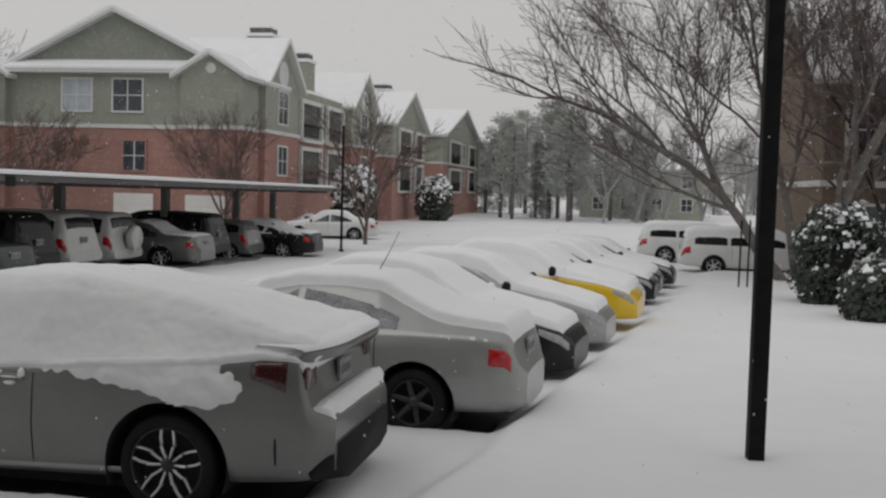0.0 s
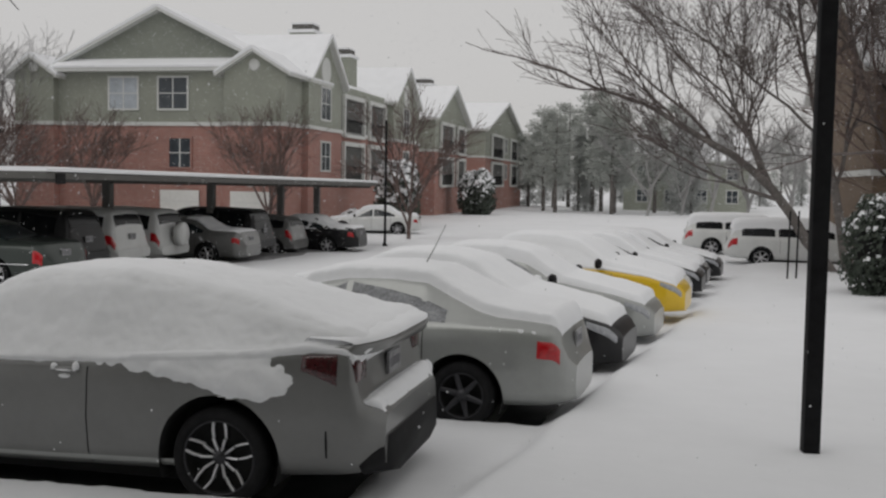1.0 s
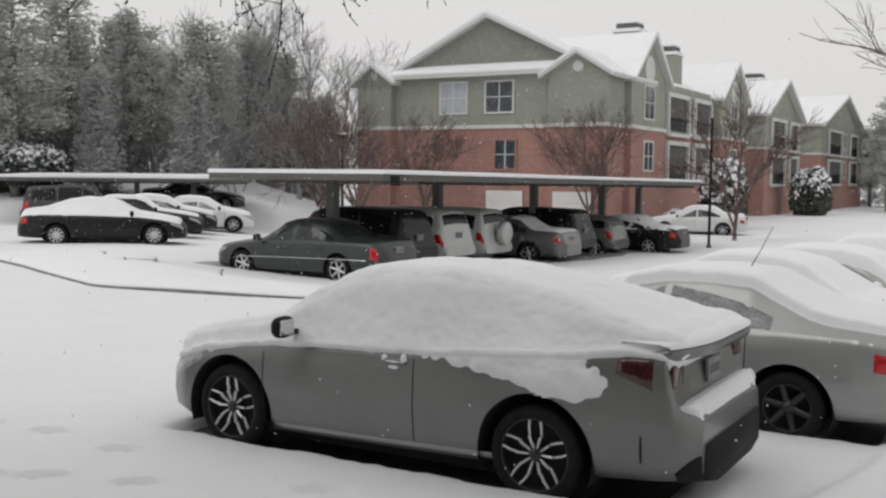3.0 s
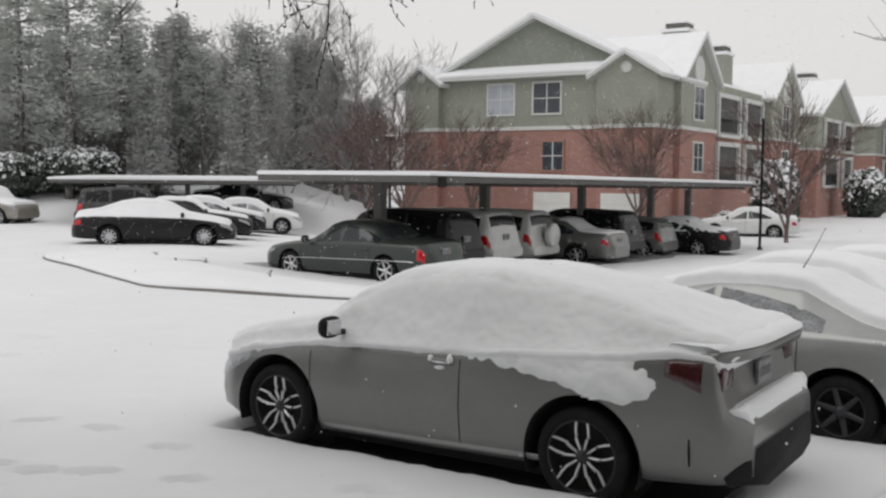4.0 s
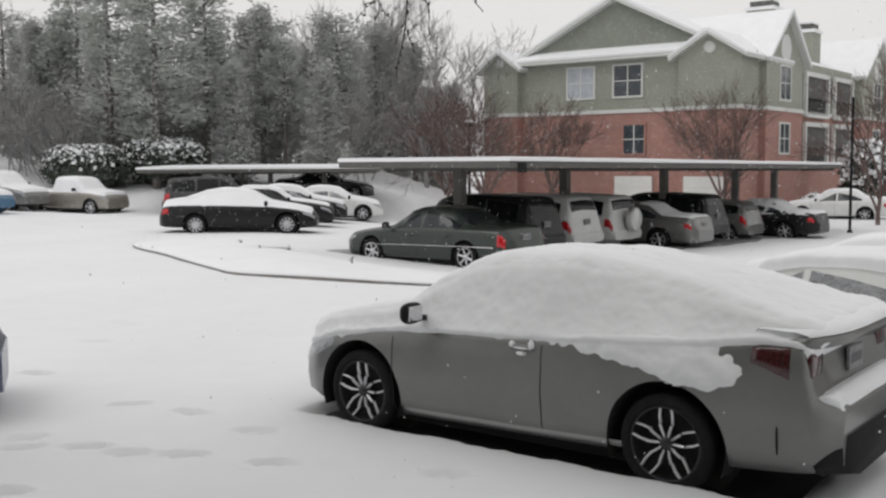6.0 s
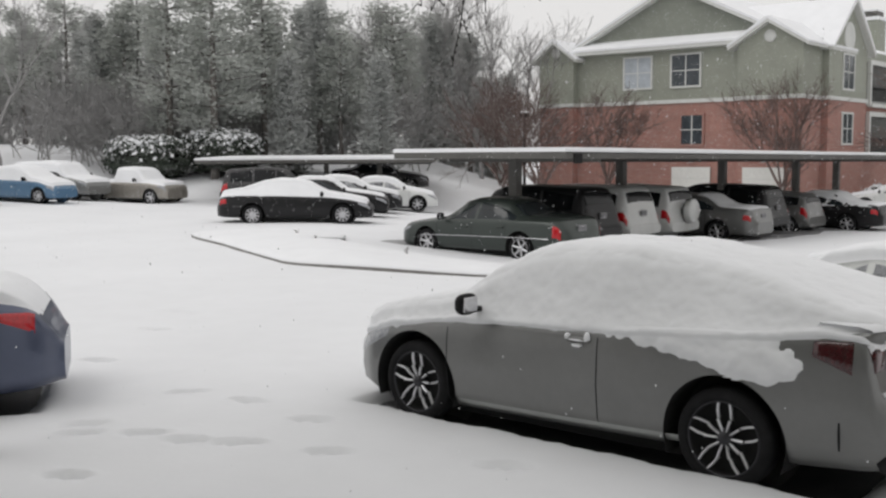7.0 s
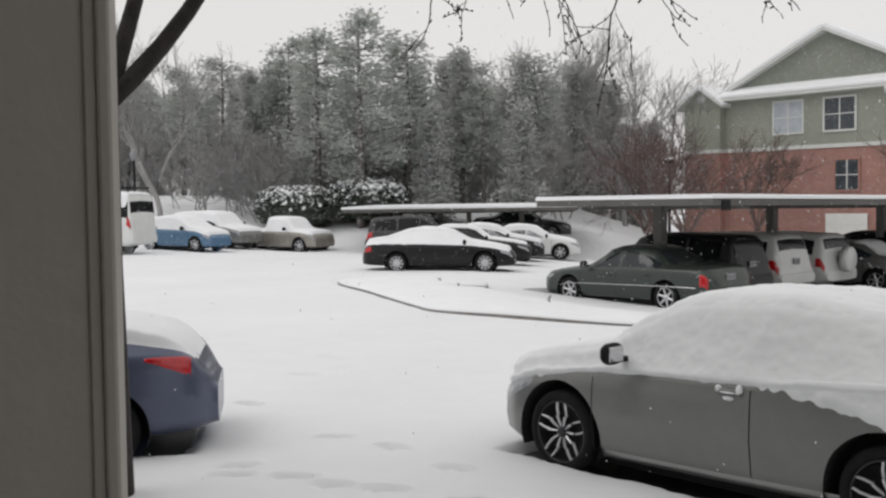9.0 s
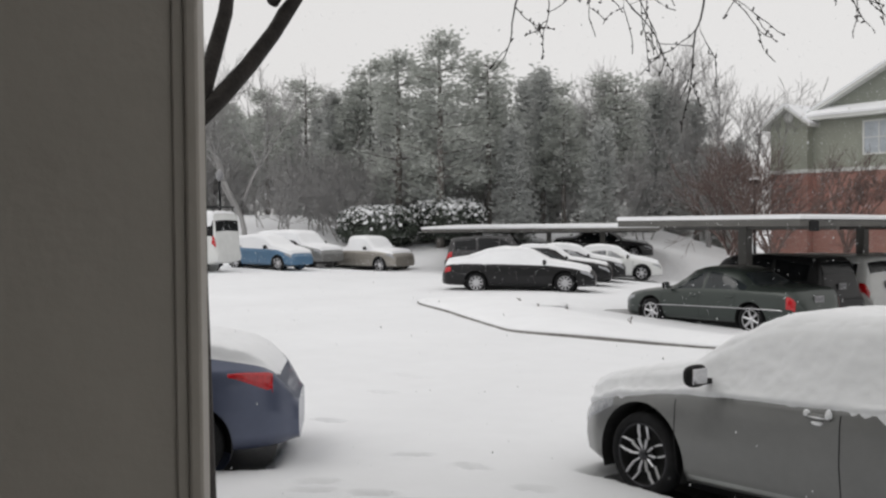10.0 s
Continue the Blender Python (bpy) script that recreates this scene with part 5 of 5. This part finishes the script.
# the near tree, whose limbs hang over the lot
NEARLIMBS = [((0.0, 0.0, 2.95), (0.42, 0.85, 0.85), 1.6, 0.08), ((0, 0, 2.9), (0.06, 0.2, 1.0), 1.6, 0.075), ((-0.05, 0, 2.6), (-0.5, 0.3, 0.9), 1.6, 0.08)]
nt = bare_tree("near_tree", "dark wet tree with budding twigs over the lot", -3.11, 2.145, NEARLIMBS, 33, 2, bark=BARK, twig=BARK, minr=0.004, kids=(1, 1), spread_a=0.25, droop=0.0, z=0.0,
          group="", root_parts=(([(0, 0, -0.3), (0.02, 0.0, 0.8), (-0.02, 0, 1.8), (0.0, 0, 3.0)], [0.17, 0.135, 0.125, 0.115]), ([(0.3, 0.55, 3.9), (1.0, 0.6, 4.35), (2.2, 1.1, 4.35), (3.6, 2.4, 4.1)], [0.05, 0.04, 0.03, 0.02])))
rngt = random.Random(5)
paths = []
for k in range(10):
    t = 0.34 + 0.66 * k / 9
    st = Vector((1.1, 0.65, 4.35)).lerp(Vector((3.6, 2.4, 4.1)), t)
    branching(rngt, st, (0.25 + rngt.uniform(-0.7, 0.7), 0.3 + rngt.uniform(-0.6, 0.5), -0.35), rngt.uniform(0.35, 0.58), 0.011, 3, paths, 0.04, 0.5, (1, 2), 0.3, 0.7, 0.0032)
bm = bmesh.new()
for pts, rad, dep in paths:
    tube(bm, pts, rad, 5)
    for p in pts[1:]:
        if rngt.random() < 0.5:
            tube(bm, [p, p + Vector((rngt.uniform(-0.02, 0.02), rngt.uniform(-0.02, 0.02), rngt.uniform(-0.01, 0.03)))], [0.007, 0.005], 5)
part("hanging_spray", bm, BARK, nt, "budding dark twigs")


def conifer_mesh(kind, rng, h, w):
    """Trunk and needle sprays of one evergreen."""
    bm = bmesh.new()
    tube(bm, [(0, 0, -0.5), (0.05, 0, h * 0.4), (0, 0.05, h * 0.75), (0, 0, h * 0.98)], [h * 0.02, h * 0.016, h * 0.009, 0.02], 7)
    verts, faces = [], []
    n = 5200
    base = 0.24 if kind == "pine" else 0.06
    whorls = 13 if kind == "pine" else 22
    arms = []
    for k in range(whorls):
        t = (k + rng.random() * 0.7) / whorls
        z = h * (base + (0.97 - base) * t)
        for a in range(5 if kind == "pine" else 6):
            ang = rng.uniform(0, 6.28)
            r = w * ((1 - t) ** 0.75 if kind == "cedar" else (0.55 + 0.6 * math.sin(math.pi * min(1, t * 0.85 + 0.15)) * (1.05 - t * 0.75))) * rng.uniform(0.55, 1.1)
            arms.append((z, ang, max(0.25, r)))
            if kind == "pine":
                tube(bm, [(0, 0, z), (math.cos(ang) * r * 0.8, math.sin(ang) * r * 0.8, z + 0.12 * r)], [0.05, 0.015], 4)
    for k in range(n):
        z, ang, r = rng.choice(arms)
        u = rng.uniform(0.35, 1.0) if kind == "pine" else rng.uniform(0.3, 1.0)
        p = Vector((math.cos(ang) * r * u, math.sin(ang) * r * u, z + (0.10 if kind == "pine" else -0.28) * r * u))
        p += Vector((rng.gauss(0, 0.3), rng.gauss(0, 0.3), rng.gauss(0, 0.28)))
        s = rng.uniform(0.07, 0.2)
        d = Vector((math.cos(ang) + rng.uniform(-0.8, 0.8), math.sin(ang) + rng.uniform(-0.8, 0.8), rng.uniform(-0.3, 0.6))).normalized()
        o = d.orthogonal().normalized()
        o.rotate(Matrix.Rotation(rng.uniform(0, 6.28), 3, d))
        i = len(verts)
        verts += [p - d * s, p + o * s * 0.42, p + d * s * 1.1, p - o * s * 0.42]
        faces += [(i, i + 1, i + 2, i + 3)]
    return bm, verts, faces


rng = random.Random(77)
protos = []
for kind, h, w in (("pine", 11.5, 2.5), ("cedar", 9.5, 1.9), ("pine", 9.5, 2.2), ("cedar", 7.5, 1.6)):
    root = thing("pine_tree" if kind == "pine" else "cedar_tree", "dark evergreen tree paled by painted haze at the edge of the woods", "tree", pose(0, 0, -50), "evergreens at the wood's edge")
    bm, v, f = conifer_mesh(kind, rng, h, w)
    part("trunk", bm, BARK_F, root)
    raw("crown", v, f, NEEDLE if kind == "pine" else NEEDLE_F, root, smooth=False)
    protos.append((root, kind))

spots = []
def stand(x, y, which, scale):
    spots.append((x, y, which, scale))

# a belt of evergreens beyond the far carport, thinning towards the lot's end
for k in range(50):
    t = k / 49
    ang = radians(37 + 35 * t)
    dist = 62 + rng.uniform(-5, 12) + 4 * math.sin(k) + 14 * smooth01(57, 61, math.degrees(ang))
    x, y = 4.3 - dist * math.sin(ang), -1 + dist * math.cos(ang)
    stand(x, y, rng.choice((0, 1, 1, 2, 3)) if ang > radians(48) else rng.choice((1, 1, 3, 2)), rng.uniform(0.74, 1.0))
for k in range(16):
    ang = radians(37 + 35 * rng.random())
    dist = rng.uniform(80, 95)
    stand(4.3 - dist * math.sin(ang), -1 + dist * math.cos(ang), rng.choice((0, 1, 2)), rng.uniform(0.85, 1.1))
for a, dist, w_, s in ((53.2, 55, 0, 1.03), (55.5, 57, 0, 0.95), (50.5, 58, 2, 1.06), (47.5, 60, 1, 1.0)):
    stand(4.3 - dist * math.sin(radians(a)), -1 + dist * math.cos(radians(a)), w_, s)
# further trees down the drive
for k in range(18):
    ang = radians(rng.uniform(-1.5, 8.2))
    dist = rng.uniform(95, 135)
    stand(4.3 - dist * math.sin(ang), -1 + dist * math.cos(ang), rng.choice((0, 2, 1)), rng.uniform(0.85, 1.15))
for k in range(22):
    ang = radians(-15 + 22 * k / 21)
    dist = rng.uniform(128, 165)
    stand(4.3 - dist * math.sin(ang), -1 + dist * math.cos(ang), rng.choice((0, 2, 1, 3)), rng.uniform(0.7, 1.05))
used = set()
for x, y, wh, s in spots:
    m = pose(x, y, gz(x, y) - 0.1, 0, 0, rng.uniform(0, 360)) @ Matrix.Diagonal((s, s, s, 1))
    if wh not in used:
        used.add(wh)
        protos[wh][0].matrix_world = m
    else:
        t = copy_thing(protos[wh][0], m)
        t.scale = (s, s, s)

# bare trees mixed into the woods
for k, (a, dist, h, sd) in enumerate(((36.5, 60, 3.6, 41), (38.5, 63, 3.8, 42), (41.5, 66, 4.0, 43), (45, 64, 3.6, 44), (64, 58, 3.6, 45), (67, 62, 3.8, 46))):
    bare_tree("bare_tree", "tall bare tree among the evergreens", 4.3 - dist * math.sin(radians(a)), -1 + dist * math.cos(radians(a)), [((0, 0, -0.3), (0.05, 0, 1), h, 0.16), ((0, 0, 2), (0.3, 0.2, 1), h, 0.1)], sd, 4, bark=TWIG_HAZE, twig=TWIG_HAZE, minr=0.012, group="bare trees in the woods", kids=(3, 4), spread_a=0.4)


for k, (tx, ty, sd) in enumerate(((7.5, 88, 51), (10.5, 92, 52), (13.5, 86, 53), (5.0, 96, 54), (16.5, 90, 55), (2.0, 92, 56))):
    bare_tree("bare_tree", "bare tree far down the drive, greyed by painted mist", tx, ty, [((0, 0, -0.3), (0.03, 0, 1), 3.2, 0.16), ((0, 0, 1.8), (0.4, 0.1, 1), 3.0, 0.1), ((0, 0, 1.8), (-0.4, 0.1, 1), 3.0, 0.1)], sd, 4, bark=TWIG_HAZE, twig=TWIG_HAZE, minr=0.016, group="bare trees down the drive", kids=(2, 3), spread_a=0.4)


# leafless brush that fills the foot of the woods
brush = []
for k, sd in enumerate((61, 62, 63)):
    lean = [((q * 0.5 - 1.0, 0.3 * math.sin(q * 2.1), -0.3), (0.35 * math.sin(q * 1.7 + k), 0.3 * math.cos(q * 2.3), 1), 1.5 + 0.25 * ((q + k) % 3), 0.035) for q in range(5)]
    brush.append(bare_tree("brush", "tangle of leafless brush at the edge of the woods", 0, 0, lean, sd, 3, bark=TWIG_HAZE, twig=TWIG_HAZE, minr=0.012, group="brush in the woods", kids=(2, 4), spread_a=0.45))
for b in brush:
    for o in b.children:
        tagged(o, kind="stuff")
rngb = random.Random(8)
for k in range(66):
    ang, dist = radians(42 + 30 * (k + rngb.random()) / 66), rngb.uniform(57, 66) + (10 if k > 44 else 0)
    x, y = 4.3 - dist * math.sin(ang), -1 + dist * math.cos(ang)
    sc = rngb.uniform(0.8, 1.35)
    m = pose(x, y, gz(x, y) - 0.1, 0, 0, rngb.uniform(0, 360))
    t = brush[k] if k < 3 else copy_thing(brush[k % 3], m)
    t.matrix_world = m
    t.scale = (sc, sc, sc)


def bush(x, y, z, rx, ry, rz, seed, label, n=2600, snowy=0.2, leaf=0.06):
    """A clipped evergreen: many small leaves, whitened by snow lodged on top."""
    rng = random.Random(seed)
    root = thing("bush", label, "bush", pose(x, y, z), "snowy bushes")
    # near-black core painted as the shade deep between the leaves
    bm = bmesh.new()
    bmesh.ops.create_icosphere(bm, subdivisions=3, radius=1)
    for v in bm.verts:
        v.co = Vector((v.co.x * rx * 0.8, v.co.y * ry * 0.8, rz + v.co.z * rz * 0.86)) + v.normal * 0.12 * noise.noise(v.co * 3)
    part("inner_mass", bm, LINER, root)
    sets = {0: ([], []), 1: ([], [])}
    for k in range(n):
        d = Vector((rng.gauss(0, 1), rng.gauss(0, 1), rng.gauss(0, 1))).normalized()
        r = rng.uniform(0.82, 1.05) + 0.16 * noise.noise(d * 2.5 + Vector((seed, 0, 0)))
        e = 0.75
        p = Vector((rx * math.copysign(abs(d.x) ** e, d.x) * r, ry * math.copysign(abs(d.y) ** e, d.y) * r, rz + rz * math.copysign(abs(d.z) ** e, d.z) * r))
        white = d.z > -0.1 and rng.random() < snowy * (0.4 + d.z * 1.3)
        vs, fs = sets[int(white)]
        s = leaf * rng.uniform(0.7, 1.6) * (1.25 if white else 1)
        a = (d + Vector((rng.uniform(-1, 1), rng.uniform(-1, 1), rng.uniform(-0.5, 1)))).normalized()
        b = a.orthogonal().normalized()
        c = a.cross(b)
        i = len(vs)
        if white:
            vs += [p + Vector((0, 0, s * 0.5)), p + b * s, p + c * s, p - b * s, p - c * s]
            fs += [(i, i + 1, i + 2), (i, i + 2, i + 3), (i, i + 3, i + 4), (i, i + 4, i + 1)]
        else:
            vs += [p - b * s, p + c * s * 0.6, p + b * s, p - c * s * 0.6]
            fs += [(i, i + 1, i + 2, i + 3)]
    tagged(raw("foliage", *sets[0], LEAF, root, smooth=False), kind="stuff")
    tagged(raw("lodged_snow", *sets[1], SNOW, root, "snow lodged on the leaves", smooth=False), kind="stuff")
    return root


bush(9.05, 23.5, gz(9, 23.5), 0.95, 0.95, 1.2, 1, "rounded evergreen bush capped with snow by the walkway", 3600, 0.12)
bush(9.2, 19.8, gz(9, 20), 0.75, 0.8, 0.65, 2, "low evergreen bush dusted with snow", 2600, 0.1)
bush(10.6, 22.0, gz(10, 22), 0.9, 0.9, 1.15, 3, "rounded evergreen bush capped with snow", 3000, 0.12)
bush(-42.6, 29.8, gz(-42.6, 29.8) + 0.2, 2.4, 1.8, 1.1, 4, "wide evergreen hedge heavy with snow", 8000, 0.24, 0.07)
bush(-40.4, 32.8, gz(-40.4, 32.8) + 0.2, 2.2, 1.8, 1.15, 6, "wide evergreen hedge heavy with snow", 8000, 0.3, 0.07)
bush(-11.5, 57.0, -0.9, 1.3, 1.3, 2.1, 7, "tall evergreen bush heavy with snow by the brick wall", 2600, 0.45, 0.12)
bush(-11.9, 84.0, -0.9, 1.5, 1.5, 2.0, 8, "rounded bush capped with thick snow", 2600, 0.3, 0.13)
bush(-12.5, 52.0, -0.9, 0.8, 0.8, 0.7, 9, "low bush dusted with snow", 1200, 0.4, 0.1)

for k, (tx, ty) in enumerate(((-13.6, 15.2), (-10.4, 14.9), (-15.3, 16.1))):
    rs = random.Random(k)
    bm = bmesh.new()
    for q in range(4):
        tube(bm, [(0, 0, 0), (rs.uniform(-0.05, 0.05), rs.uniform(-0.05, 0.05), 0.07), (rs.uniform(-0.06, 0.06), rs.uniform(-0.06, 0.06), 0.14)], [0.010, 0.008, 0.005], 5)
    o = tagged(part("twig_tuft", bm, TWIG), "tuft of dry brown twigs poking through snow", "plant", "twig tufts")
    o.location = (tx, ty, gz(tx, ty) + 0.2)

# ---------------------------------------------------------------- porch column beside the camera
col = thing("porch_column", "taupe painted porch column with a moulded corner strip", "column", pose(2.603, -0.287, 0, 0, 0, 65))
boxed("shaft", (-0.62, -0.042, -0.02, 0.5, -0.2, 3.4), PORCH, col)
boxed("corner_strip", (-0.044, -0.022, -0.026, 0.5, -0.2, 3.4), PORCH, col, bevel=0.004)
boxed("corner_strip", (-0.024, 0.0, -0.034, 0.5, -0.2, 3.4), PORCH, col, bevel=0.006)
# unseen wall, block and ceiling, added to darken the column and the coupe
tagged(boxed("wall_south", (-6, 12, -5.2, -5.0, -0.2, 3.4), PORCH), "unseen taupe wall added to shade the porch column", "wall", kind="structure")
tagged(boxed("wall_upper", (-3, 16, -9, -0.35, 3.56, 12.0), SIDING), "unseen added block that keeps sky light off the coupe", "wall", kind="structure")
tagged(boxed("ceiling", (-6, 12, -5.0, -0.4, 3.4, 3.55), PORCH), "unseen taupe ceiling added to shade the porch column", "ceiling", kind="structure")

# ---------------------------------------------------------------- falling snow
THICK = 0.0002
rngf = random.Random(99)
fv, ff = [], []
for k in range(6500):
    b = radians(rngf.uniform(-18, 80))
    d = 3.5 + 34 * rngf.random() ** 0.7
    p = Vector((4.28 - d * math.sin(b), -1 + d * math.cos(b), 2.2 + d * rngf.uniform(-0.34, 0.36)))
    if p.z < 0.1:
        continue
    r = rngf.uniform(0.002, 0.005) * (1 + d * 0.05)
    i = len(fv)
    fv += [p + Vector(v) * r for v in ((1, 0, 0), (-1, 0, 0), (0, 1, 0), (0, -1, 0), (0, 0, 1.3), (0, 0, -1.3))]
    ff += [(i + a, i + c, i + e) for a in (0, 1) for c in (2, 3) for e in (4, 5)]
tagged(raw("snowflakes", fv, ff, SNOW, smooth=False), "fine snow falling through the air", "snow", kind="stuff")


def snowfall(near, far, b0, b1, high, size, thick, seed):
    """Flakes clumped together, falling all over one stretch of the lot; thick: the share of light they stop in a metre."""
    g = np.random.default_rng(seed)
    wide = radians(b1 - b0)
    n = int(0.5 * (far ** 2 - near ** 2) * wide * high * thick * 2 / (0.43 * size * size))
    d = np.sqrt(g.uniform(near ** 2, far ** 2, n))
    b = np.radians(b0) + wide * g.random(n)
    mid = np.stack((4.3 - d * np.sin(b), -1 + d * np.cos(b), g.uniform(-0.6, high, n)), 1)
    u = g.normal(size=(n, 3))
    u /= np.linalg.norm(u, axis=1)[:, None]
    w = np.cross(u, g.normal(size=(n, 3)))
    w /= np.linalg.norm(w, axis=1)[:, None]
    r = 0.577 * size
    co = np.stack([mid + r * (math.cos(a) * u + math.sin(a) * w) for a in (0, 2.1, 4.2)], 1).reshape(-1, 3)
    me = bpy.data.meshes.new("snowfall")
    me.vertices.add(3 * n)
    me.vertices.foreach_set("co", co.ravel())
    me.loops.add(3 * n)
    me.loops.foreach_set("vertex_index", np.arange(3 * n, dtype=np.int32))
    me.polygons.add(n)
    me.polygons.foreach_set("loop_start", np.arange(0, 3 * n, 3, dtype=np.int32))
    me.update(calc_edges=True)
    me.validate()
    me.materials.append(SNOW)
    tagged(new("snowfall", me), "dense snow falling through the air over the lot", "snow", kind="stuff")


snowfall(15, 30, -20, 82, 9, 0.018, THICK, 1)
snowfall(30, 68, -20, 82, 13, 0.026, THICK, 2)
